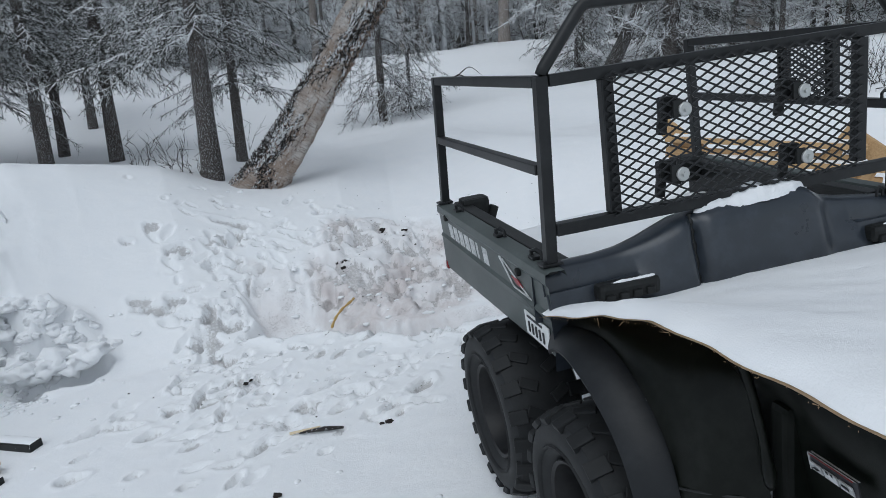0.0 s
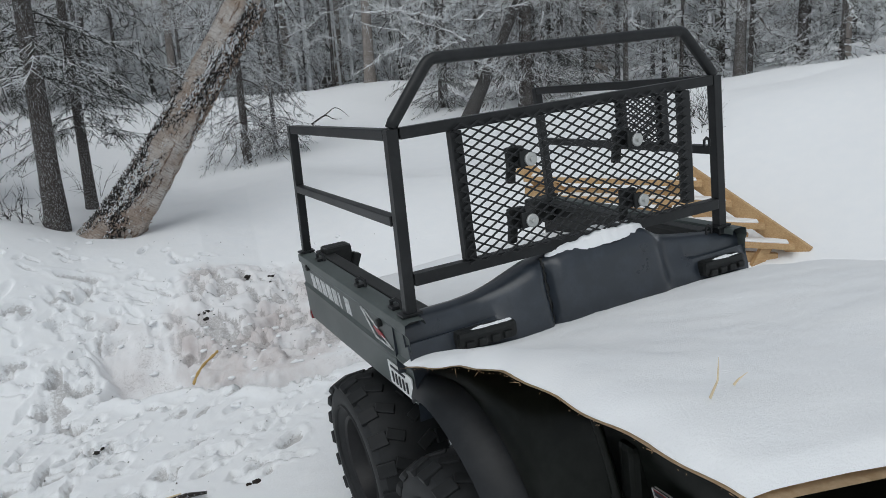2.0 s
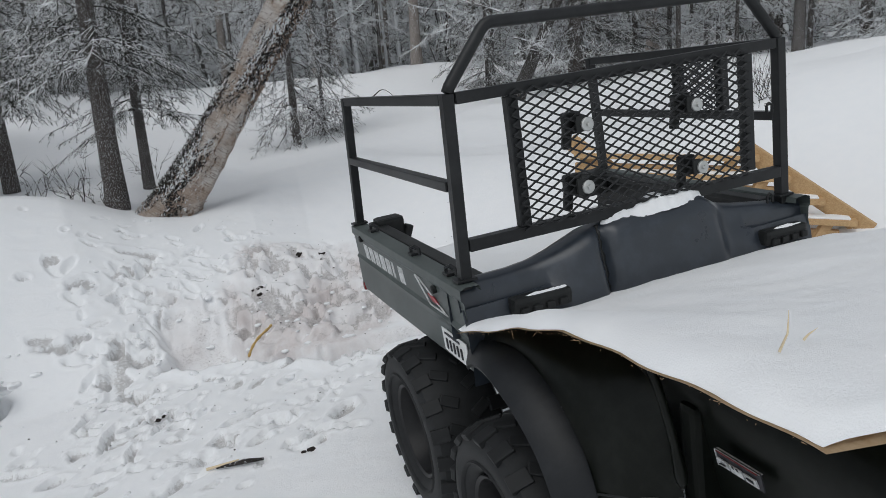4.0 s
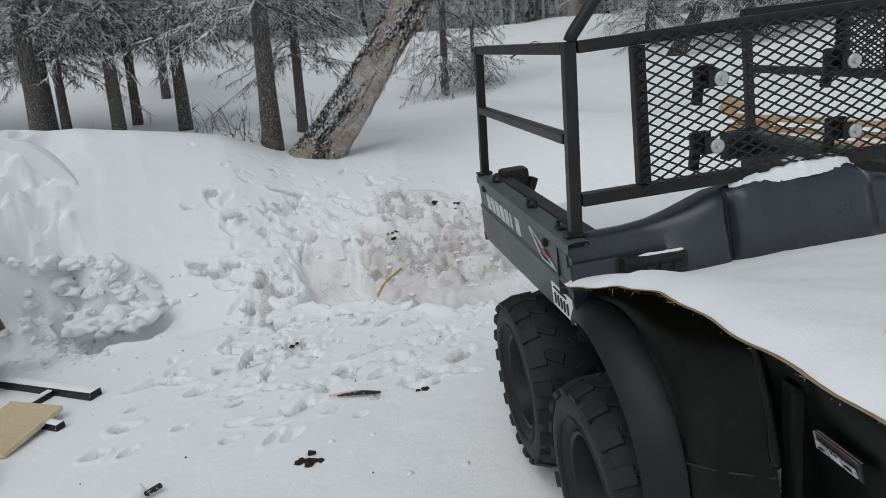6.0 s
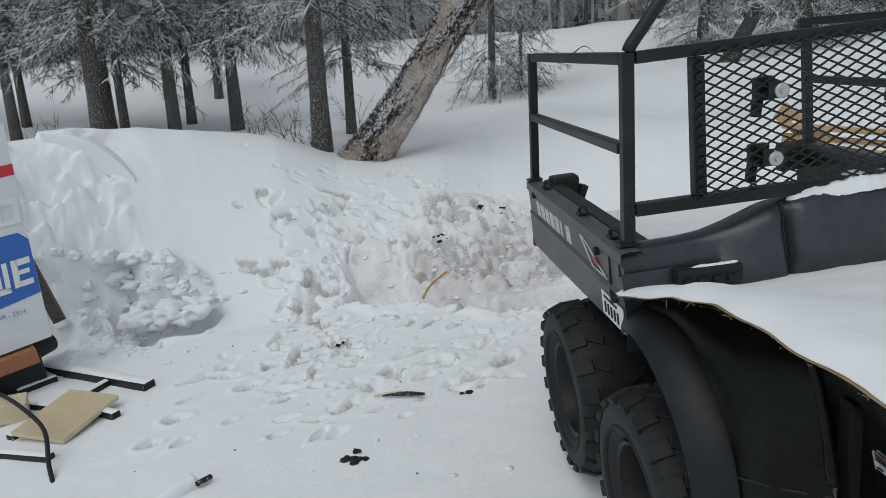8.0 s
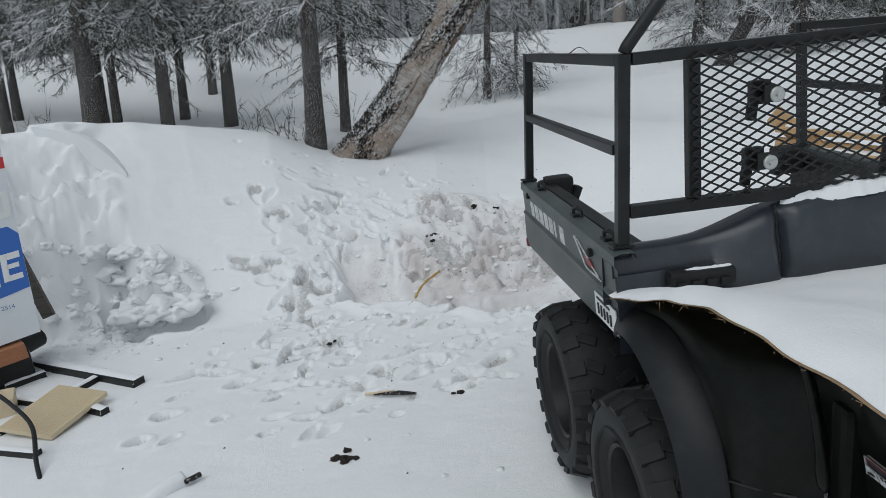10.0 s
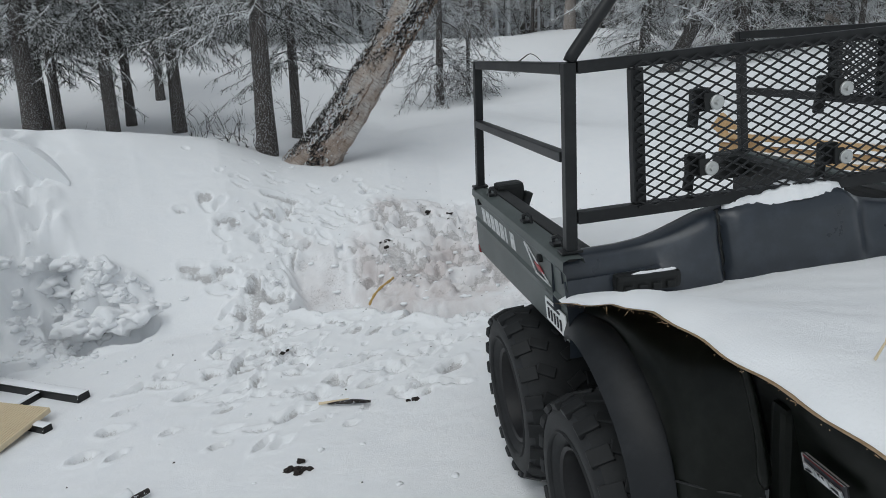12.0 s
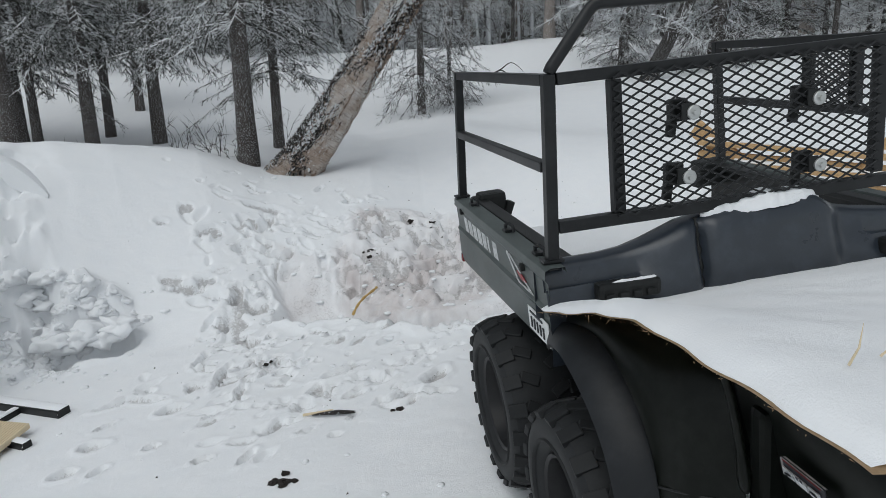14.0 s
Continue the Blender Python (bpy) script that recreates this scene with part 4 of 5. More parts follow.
# two blades of dry grass frozen into it
for x, y, lean, long in ((0.06, -0.99, (0.02, -0.01, 0.06), 1.0), (0.13, -0.97, (0.03, 0.0, 0.02), 0.6)):
    z = board_height(x, y) + 0.035
    bm = bmesh.new()
    tube(bm, [(x, y, z), (x + lean[0] * 0.3, y + lean[1], z + lean[2] * 0.5 * long), (x + lean[0], y, z + lean[2] * long)], [0.0022, 0.0016, 0.0004], 5)
    tagged(part("grass_blade", bm, PALE_WOOD), "dry tan grass blade standing in snow", "grass blade")

# ---- trees ----


class Sprays:
    """Gathers many small needles and twigs into one list of triangles."""

    def __init__(self):
        self.p, self.n = [], 0

    def spikes(self, roots, ways, longs, wides):
        """Three-sided spikes, one at each root."""
        side = np.cross(ways, (0.31, 0.52, 0.79))
        side /= np.linalg.norm(side, axis=1)[:, None] + 1e-9
        up = np.cross(ways, side)
        tip = roots + ways * longs[:, None]
        w = wides[:, None]
        a, b, c = roots + side * w, roots - 0.5 * side * w + 0.87 * up * w, roots - 0.5 * side * w - 0.87 * up * w
        self.p.append(np.stack([a, b, tip, c], 1))

    def mesh(self, name, mat):
        q = np.concatenate(self.p)
        n = len(q)
        k = np.arange(n)[:, None] * 4
        tri = np.concatenate([k + [0, 1, 2], k + [1, 3, 2], k + [3, 0, 2]], 1).reshape(-1, 3)
        me = bpy.data.meshes.new(name)
        me.vertices.add(n * 4)
        me.vertices.foreach_set("co", q.ravel())
        me.loops.add(tri.size)
        me.loops.foreach_set("vertex_index", tri.ravel())
        me.polygons.add(len(tri))
        me.polygons.foreach_set("loop_start", np.arange(0, tri.size, 3))
        me.update(calc_edges=True)
        me.materials.append(mat)
        return me


def unit(v):
    return v / (np.linalg.norm(v, axis=-1, keepdims=True) + 1e-9)


def branch_line(rnd, root, heading, long, rise, droop, n=9):
    """Points of a branch that sinks and lifts its tip."""
    t = np.linspace(0, 1, n)
    out = np.stack([np.cos(heading + rnd.normal(0, 0.25) * t) * long * t, np.sin(heading + rnd.normal(0, 0.25) * t) * long * t, long * (rise * t - droop * t**1.6 + 0.16 * t**3)], 1)
    return root + out


def spruce_crown(seed, height, spread, first, branches, twigs, needles, name, mat=None, fat=1.0):
    """Frosted spruce boughs: limbs, hanging twigs and short needles."""
    rnd = np.random.RandomState(seed)
    s = Sprays()
    for b in range(branches):
        f = (b + rnd.rand()) / branches
        h = first + (height - first) * f**1.9
        long = spread * (1 - (h / height) ** 1.3) * rnd.uniform(0.55, 1.1) + 0.12
        line = branch_line(rnd, np.array([0, 0, h]), rnd.uniform(0, 6.28), long, rnd.uniform(-0.1, 0.25), rnd.uniform(0.35, 0.9))
        way = np.diff(line, axis=0)
        s.spikes(line[:-1], unit(way), np.linalg.norm(way, axis=1) * 1.25, np.linspace(0.011, 0.005, len(way)) * (0.6 + long * 0.4) * fat)
        count = max(4, int(twigs * (0.4 + long / spread)))
        at = rnd.uniform(0.12, 1.0, count) * (len(line) - 1.001)
        i = at.astype(int)
        root = line[i] + way[i] * (at - i)[:, None]
        flat = unit(np.cross(way[i], (0, 0, 1)))
        sign = np.where(rnd.rand(count) < 0.5, -1, 1)[:, None]
        tw = unit(unit(way[i]) * rnd.uniform(0.2, 0.9, (count, 1)) + flat * sign * rnd.uniform(0.3, 1.0, (count, 1)) + np.array([0, 0, -1]) * rnd.uniform(0.0, 0.9, (count, 1)))
        tl = rnd.uniform(0.07, 0.26, count) * (1.15 - at / len(line) * 0.5) * (0.5 + 0.5 * min(1, long))
        s.spikes(root, tw, tl, np.full(count, 0.0042 * fat))
        # each twig hooks upward or hangs at its tip
        hook = unit(tw * 0.7 + np.array([0, 0, 1]) * rnd.uniform(-0.7, 0.9, (count, 1)) + rnd.normal(0, 0.4, (count, 3)))
        s.spikes(root + tw * tl[:, None] * rnd.uniform(0.5, 0.95, (count, 1)), hook, tl * rnd.uniform(0.35, 0.7, count), np.full(count, 0.0034 * fat))
        # needles along each twig
        for _ in range(needles):
            g = rnd.uniform(0.1, 1.0, (count, 1))
            p = root + tw * tl[:, None] * g + np.array([0, 0, -0.05]) * g * g * tl[:, None]
            d = unit(tw * 0.9 + rnd.normal(0, 0.75, (count, 3)))
            s.spikes(p, d, rnd.uniform(0.012, 0.03, count) * fat, rnd.uniform(0.0022, 0.0042, count) * fat)
    return s.mesh(name, mat or NEEDLES)


def bare_crown(seed, height, spread, first, branches, name, mat, drop=0.25, fat=1.0):
    """Leafless, frosted limbs and fine twigs."""
    rnd = np.random.RandomState(seed)
    s = Sprays()
    for b in range(branches):
        h = first + (height - first) * rnd.rand() ** 1.1
        long = spread * rnd.uniform(0.35, 1.0)
        line = branch_line(rnd, np.array([0, 0, h]), rnd.uniform(0, 6.28), long, rnd.uniform(0.0, 0.7), rnd.uniform(0.0, drop * 2), 8)
        line[1:] += rnd.normal(0, 0.03, (7, 3)) * long
        way = np.diff(line, axis=0)
        s.spikes(line[:-1], unit(way), np.linalg.norm(way, axis=1) * 1.2, np.linspace(0.013, 0.004, 7) * (0.5 + 0.5 * long) * fat)
        for k in range(24):
            at = rnd.uniform(1.0, 6.9)
            i = int(at)
            root = line[i] + way[i] * (at - i)
            d = unit(unit(way[i]) + rnd.normal(0, 0.65, 3))
            l1 = rnd.uniform(0.1, 0.4) * (0.4 + 0.5 * long)
            s.spikes(root[None], d[None], np.array([l1]), np.array([0.004 * fat]))
            m = 5
            g = rnd.uniform(0.2, 1, (m, 1))
            s.spikes(root + d * l1 * g, unit(d + rnd.normal(0, 0.7, (m, 3))), rnd.uniform(0.05, 0.15, m), np.full(m, 0.0028 * fat))
    return s.mesh(name, mat)


def trunk_mesh(seed, height, radius, bend, name, mat, sides=14, flare=1.18, lean=(0, 0), rough=0.06):
    """A tapered trunk with swellings and a flared foot, sunk a little into the snow."""
    rnd = np.random.RandomState(seed)
    bm = bmesh.new()
    n = 26
    a, b = rnd.uniform(0, 6.28, 2)
    rings = []
    for k in range(n):
        t = k / (n - 1)
        z = -0.35 + (height + 0.35) * t**1.35
        zz = max(z, 0)
        c = Vector((lean[0] * zz + bend * math.sin(zz * 0.7 + a), lean[1] * zz + bend * math.cos(zz * 0.6 + b), z))
        r = radius * (1 - 0.9 * zz / height) * (1 + (flare - 1) * math.exp(-zz / 0.22))
        ring = []
        for s in range(sides):
            q = 2 * math.pi * s / sides
            w = 1 + rough * (noise.noise(Vector((math.cos(q) * 2 + seed, math.sin(q) * 2, z * 3))) + 0.5 * noise.noise(Vector((math.cos(q) * 6, math.sin(q) * 6 + seed, z * 9))))
            ring.append(bm.verts.new(c + Vector((math.cos(q) * r * w, math.sin(q) * r * w, 0))))
        rings.append(ring)
    for p, q in zip(rings, rings[1:]):
        for s in range(sides):
            bm.faces.new((p[s], p[(s + 1) % sides], q[(s + 1) % sides], q[s]))
    bm.faces.new(rings[-1])
    me = bpy.data.meshes.new(name)
    bm.to_mesh(me)
    bm.free()
    me.materials.append(mat)
    for p in me.polygons:
        p.use_smooth = True
    return me


TRUNKS = [trunk_mesh(s, 6.0, 0.5, 0.05, "trunk", SPRUCE_BARK) for s in (1, 2, 3)]
CROWNS = [
    spruce_crown(11, 5.2, 1.15, 1.1, 90, 30, 7, "crown"),
    spruce_crown(12, 5.4, 1.2, 1.2, 90, 30, 7, "crown"),
    spruce_crown(13, 5.0, 0.85, 0.85, 75, 22, 7, "crown"),
    spruce_crown(14, 4.2, 0.95, 0.12, 90, 22, 8, "crown"),
]
DEAD_CROWNS = [bare_crown(s, 5.0, 1.0, 0.5, 64, "crown", TWIGS, 0.6) for s in (21, 22)]
DROOPING = bare_crown(27, 4.2, 1.35, 0.35, 120, "crown", TWIGS, 1.0, 1.35)
PINE_LABEL = "dark spruce with frosted drooping boughs standing in snow"


def tree(name, place, width, trunk, crown, label, category, group, turn=0.0, size=1.0, up=1.0):
    ob = thing(name, place, label, category, group)
    ob.rotation_euler = (0.0, 0.09, 0.0)
    t = new("trunk", trunk)
    t.parent = ob
    t.scale = (width * 0.9, width * 0.9, size * up)
    t.rotation_euler = (0, 0, turn)
    c = new("crown", crown)
    c.parent = ob
    c.scale = (size, size, size * up)
    c.rotation_euler = (0, 0, turn * 2.1)
    return ob


SPRUCES = [
    (-4.71, 6.81, 0.13, 0, 1.0), (-4.99, 7.78, 0.12, 1, 1.0), (-3.47, 5.92, 0.20, 1, 0.95), (-3.83, 7.28, 0.17, 0, 1.1),
    (-3.49, 6.76, 0.12, 2, 1.0), (-2.83, 6.32, 0.16, 1, 1.0), (-3.01, 7.93, 0.13, 0, 1.1), (-3.02, 9.98, 0.14, 1, 1.2),
    (-2.32, 7.26, 0.17, 0, 1.1), (-1.15, 4.85, 0.19, 1, 1.0), (-0.90, 5.79, 0.115, 2, 0.9), (1.19, 9.05, 0.13, 5, 0.9), (1.75, 9.6, 0.08, 4, 0.7),
    (5.99, 8.85, 0.28, 5, 1.1), (6.5, 9.4, 0.14, 4, 1.2), (5.2, 10.6, 0.1, 4, 1.0), (7.8, 9.6, 0.12, 4, 1.2), (8.98, 6.98, 0.20, 3, 1.2), (11.15, 7.52, 0.20, 3, 1.2),
    (-6.2, 8.0, 0.15, 0, 1.1), (-6.6, 6.2, 0.15, 1, 1.0),
]
for n, (x, y, w, kind, size) in enumerate(SPRUCES):
    crown = DROOPING if kind == 5 else DEAD_CROWNS[n % 2] if kind == 3 else CROWNS[min(kind, 3)]
    label = PINE_LABEL if kind not in (3, 5) else "slender spruce with bare frosted lower twigs in snow"
    tree("spruce_tree", on_land(x, y), w, TRUNKS[n % 3], crown, label, "tree", "trees round the clearing", n * 1.7, size)

# rows of trees further off
woods = np.random.RandomState(40)
FAR_CROWNS = [spruce_crown(31, 6.0, 1.05, 0.2, 70, 16, 5, "crown", FAR_NEEDLES, 1.7), spruce_crown(32, 6.2, 1.15, 0.1, 70, 16, 5, "crown", FAR_NEEDLES, 1.7), bare_crown(33, 6.0, 1.2, 0.2, 80, "crown", TWIGS, 0.4)]
FAR_TRUNKS = [trunk_mesh(5, 8.0, 0.5, 0.12, "trunk", FAR_BARK, 9), trunk_mesh(6, 6.5, 0.5, 0.08, "trunk", SPRUCE_BARK, 8)]
spots = []
for n in range(900):
    way, r = math.radians(woods.uniform(-48, 72)), woods.uniform(12.5, 27)
    x, y = -0.65 + r * math.sin(way), -1.75 + r * math.cos(way)
    deg = math.degrees(way)
    edge_of_wood = 15.5 + 2.5 * math.sin(deg * 0.11) if deg > 7 else 15.0
    if deg > 44:
        edge_of_wood = 11.0
    if r < edge_of_wood or any((x - a) ** 2 + (y - b) ** 2 < 1.15**2 for a, b in spots):
        continue
    spots.append((x, y))
    if len(spots) > 105:
        break
for n, (x, y) in enumerate(spots):
    kind = n % 5
    crown, trunk = (FAR_CROWNS[2], FAR_TRUNKS[1]) if kind in (1, 4) else (FAR_CROWNS[kind % 2], FAR_TRUNKS[1])
    tree("spruce_tree", on_land(x, y, -0.1), woods.uniform(0.08, 0.17), trunk, crown, "far spruce in a dense frosted winter wood" if kind not in (1, 4) else "far leafless tree with frosted twigs", "tree", "far wood", n * 2.3, woods.uniform(0.85, 1.3))

# pale birch stems in front of the far wood
STEM = bare_crown(35, 8.5, 1.2, 2.6, 34, "crown", TWIGS, 0.1)
for n, (x, y, w) in enumerate(((2.93, 14.85, 0.2), (4.16, 17.7, 0.3), (5.79, 18.27, 0.28), (5.53, 15.19, 0.32), (9.81, 11.68, 0.32), (11.57, 6.95, 0.22), (7.6, 16.5, 0.26), (1.1, 16.4, 0.22))):
    tree("birch_tree", on_land(x, y, -0.05), w, FAR_TRUNKS[0], STEM, "pale birch stem at the edge of the wood", "tree", "birches", n * 1.3, 1.0)
# a dark stem that leans
lean_trunk = trunk_mesh(8, 5.5, 0.5, 0.04, "trunk", DARK_BARK, 12, 1.3, (2.3, 0.0))
for me, x, y, w in ((lean_trunk, 4.64, 8.47, 0.26),):
    tree("leaning_tree", on_land(x, y), w, me, bare_crown(37, 4.5, 1.6, 0.6, 26, "crown", HOAR, 0.5, 1.6), "dark leaning tree with frosted crooked limbs", "tree", "", 0.0)

# crooked leafless trees, white with hoar frost, before the dark wood
HOARY = [bare_crown(s, 4.2, 1.9, 0.5, 30, "crown", HOAR, 0.35, 2.4) for s in (91, 92)]
for n, (x, y, size) in enumerate(((5.3, 10.6, 0.9), (7.4, 10.2, 1.1), (8.6, 9.6, 1.0), (9.6, 9.4, 1.1), (3.6, 16.2, 1.1), (6.6, 14.0, 1.2), (1.9, 16.8, 1.1), (10.6, 8.2, 1.0), (-1.6, 14.2, 1.2), (-4.2, 13.0, 1.2))):
    tree("hoary_tree", on_land(x, y, -0.05), 0.11, FAR_TRUNKS[1], HOARY[n % 2], "crooked leafless tree white with hoar frost", "tree", "hoary trees", n * 1.9, size)

# the great leaning birch
rnd = random.Random(5)
bm = bmesh.new()
foot = Vector((-0.95, 4.75, 0.42))
way_up = Vector((0.91, 0.02, 1.06)).normalized()
sides, rings = 36, []
for k in range(90):
    t = k / 89
    along = -0.05 + 6.0 * t**1.5
    c = foot + way_up * along + Vector((0.03 * math.sin(along * 2), 0, 0.10 * along * along * 0.1))
    r = 0.195 * (1 - 0.6 * t) * (1 + 0.35 * math.exp(-max(along - 0.2, 0) / 0.25))
    x_axis = Vector((way_up.z, 0, -way_up.x)).normalized()
    y_axis = way_up.cross(x_axis)
    ring = []
    for s in range(sides):
        q = 2 * math.pi * s / sides
        v = Vector((math.cos(q) * 1.6, math.sin(q) * 1.6, along * 2.2))
        w = 1 + 0.2 * noise.noise(v) + 0.13 * noise.noise(v * 3.1) + 0.07 * noise.noise(v * 8)
        ring.append(bm.verts.new(c + r * w * (math.cos(q) * x_axis + math.sin(q) * y_axis)))
    rings.append(ring)
for p, q in zip(rings, rings[1:]):
    for s in range(sides):
        bm.faces.new((p[s], p[(s + 1) % sides], q[(s + 1) % sides], q[s]))
bm.faces.new(rings[-1])
birch = thing("birch_tree", foot, "thick leaning birch with peeling bark and clinging snow", "tree")


def bpart(name, ob):
    ob.parent = birch
    ob.matrix_parent_inverse = Matrix.Translation(-foot)
    return ob


bpart("trunk", part("trunk", bm, BIRCH_BARK, None, "", True))
# rough dark bark on the upper side, caked with snow
rnd2 = np.random.RandomState(8)
s = Sprays()
cr = Sprays()
peel = Sprays()
for n in range(30000):
    along = rnd2.uniform(-0.1, 2.6)
    wide = 0.55 if along < 0.95 else 0.55 + 0.45 * min(1.0, (along - 0.95) / 0.35)
    loose = n % 6 == 0
    q = rnd2.uniform(0, 6.28) if loose else math.pi + 0.42 + rnd2.normal(0, wide)
    up_n = math.cos(q) * x_axis + math.sin(q) * y_axis
    r = 0.195 * (1 - 0.6 * (max(along, 0) / 6) ** 0.66) * (1 + 0.35 * math.exp(-max(along - 0.2, 0) / 0.25))
    p = np.array(foot + way_up * along + up_n * r * 0.97)
    d = unit(np.array(up_n) * rnd2.uniform(0.15, 0.6) + np.array(way_up) * rnd2.choice([-0.9, 0.9]) + rnd2.normal(0, 0.35, 3))
    # snow gathers in clumps
    snowy = rnd2.rand() < 0.16 + 0.5 * float(smooth_step(0.5, 0.62, field(np.array(along), np.array(q), 5.0, 3)))
    (peel if loose else cr if snowy else s).spikes(p[None], d[None], rnd2.uniform(0.012, 0.05, 1), rnd2.uniform(0.004, 0.012, 1))
bpart("peeling_bark", new("peeling_bark", peel.mesh("peeling_bark", PEEL)))
bpart("rough_bark", new("rough_bark", s.mesh("rough_bark", DARK_BARK)))
bpart("clinging_snow", new("clinging_snow", cr.mesh("clinging_snow", SNOW)))
limb_crown = new("crown", bare_crown(44, 6.0, 1.5, 2.4, 34, "crown", TWIGS, 0.2))
limb_crown.parent = birch
limb_crown.matrix_basis = Matrix(((1, 0, 0.75, 0), (0, 1, 0, 0), (0, 0, 1, 0), (0, 0, 0, 1)))

# bushes of thin bare stems at the foot of the trees
def bush(place, seed, stems, tall, name="bare_shrub"):
    rnd = np.random.RandomState(seed)
    s = Sprays()
    for n in range(stems):
        a, t = rnd.uniform(0, 6.28), tall * rnd.uniform(0.5, 1)
        line = np.array([[0.05 * math.cos(a), 0.05 * math.sin(a), -0.05]]) + np.linspace(0, 1, 6)[:, None] * np.array([[math.cos(a) * t * rnd.uniform(0.1, 0.6), math.sin(a) * t * rnd.uniform(0.1, 0.6), t]])
        line[1:] += rnd.normal(0, 0.02, (5, 3))
        w = np.diff(line, axis=0)
        s.spikes(line[:-1], unit(w), np.linalg.norm(w, axis=1) * 1.2, np.linspace(0.005, 0.002, 5))
        for k in range(4):
            i = rnd.randint(1, 5)
            d = unit(unit(w[i]) + rnd.normal(0, 0.5, 3))
            s.spikes(line[i][None], d[None], rnd.uniform(0.08, 0.25, 1), np.array([0.0025]))
    ob = new(name, s.mesh(name, DARK_BARK))
    ob.location = place
    return tagged(ob, "thin bare dark stems sticking out of snow", "shrub", "shrubs")


for n, (x, y, stems, tall) in enumerate(((-1.45, 4.9, 9, 0.5), (-1.3, 5.0, 7, 0.55), (-1.75, 5.0, 7, 0.4), (-3.0, 6.1, 5, 0.25), (4.06, 2.95, 14, 0.5), (4.3, 3.2, 12, 0.6), (-4.3, 6.6, 8, 0.45), (6.8, 6.2, 10, 0.8), (-0.9, 6.9, 8, 0.6))):
    bush(on_land(x, y), 60 + n, stems, tall)
bm = bmesh.new()
b0 = on_land(2.75, 10.9, 0.1)
for k, (dx, dy, dz) in enumerate(((0.75, 0.1, 0.12), (0.5, -0.2, -0.06))):
    tube(bm, refine([b0, b0 + Vector((dx * 0.4, dy, 0.12)), b0 + Vector((dx * 0.7, dy, 0.1 + dz)), b0 + Vector((dx, dy, 0.02))], 12), [0.018 - 0.0014 * j for j in range(12)], 5)
tagged(part("fallen_branch", bm, DARK_BARK), "dark crooked branch lying on the snow slope", "branch")

# far woods closing the view: stems and frosted twigs beyond counting
rnd3 = np.random.RandomState(77)
s = Sprays()
n = 1500
way, r = np.radians(rnd3.uniform(-62, 86, n)), rnd3.uniform(19, 42, n)
root = np.stack([-0.65 + r * np.sin(way), -1.75 + r * np.cos(way), np.zeros(n)], 1)
root[:, 2] = land(root[:, 0], root[:, 1]) - 0.2
s.spikes(root, unit(rnd3.normal(0, 0.06, (n, 3)) + [0, 0, 1]), rnd3.uniform(4, 7, n), rnd3.uniform(0.05, 0.13, n))
for _ in range(100):
    p = root + np.stack([rnd3.normal(0, 0.5, n), rnd3.normal(0, 0.5, n), rnd3.uniform(0.2, 5.5, n)], 1)
    d = rnd3.normal(0, 1, (n, 3))
    d[:, 2] -= 0.35
    s.spikes(p, unit(d), rnd3.uniform(0.2, 0.8, n), rnd3.uniform(0.008, 0.028, n))
tagged(new("far_woods", s.mesh("far_woods", make_needles("far_twigs", (0.12, 0.115, 0.105), (0.03, 0.03, 0.028), 0.18))), "dense grey frosted wood in the distance", "woods", kind="stuff")
rows = []
for a in np.radians(np.linspace(-75, 100, 60)):
    x, y = -0.65 + 47 * math.sin(a), -1.75 + 47 * math.cos(a)
    z = float(land(x, y)) - 1
    rows.append([(x, y, z), (x, y, z + 6), (x, y, z + 9 + 2.5 * math.sin(a * 19) + 1.5 * math.sin(a * 47))])
FAR = material("far_wood", (0.09, 0.09, 0.088), 1.0)
_mp = node(FAR, "ShaderNodeMapping")
_mp.inputs["Scale"].default_value = (2.2, 2.2, 0.35)
wire(FAR, coords(FAR), _mp.inputs["Vector"])
paint(FAR, mixed(FAR, ramp(FAR, noise_of(FAR, 1.6, 9, 0.75, _mp.outputs[0]), 0.38, 0.66), (0.06, 0.06, 0.058), (0.44, 0.45, 0.46)))
tagged(part("backdrop", sheet(rows), FAR), "distant grey winter wood", "backdrop", kind="structure")

# ---- wooden steps beyond the vehicle ----
steps = thing("wooden_steps", (3.0, 1.7, 0.0), "unpainted lumber steps lying tilted in the snow", "steps")
SB = Vector((3.0, 1.7, 0.0))


def spart(name, bm, mat, label=""):
    ob = part(name, bm, mat, steps, label)
    ob.matrix_parent_inverse = Matrix.Translation(-SB)
    return ob


# stringers fall towards +x/-y; treads run away from the vehicle
s0, s1 = Vector((2.92, 1.94, 0.68)), Vector((3.27, 1.38, 0.17))
along = s1 - s0
back = Vector((-0.84, 0.74, 0.13))
for shift in (0.0, 1.0):
    bm = bmesh.new()
    o = back * shift
    beam(bm, s0 + o - along * 0.12, s1 + o + along * 0.06, 0.038, 0.12, (0, 0, 1), 0.004)
    spart("stringer", bm, LUMBER)
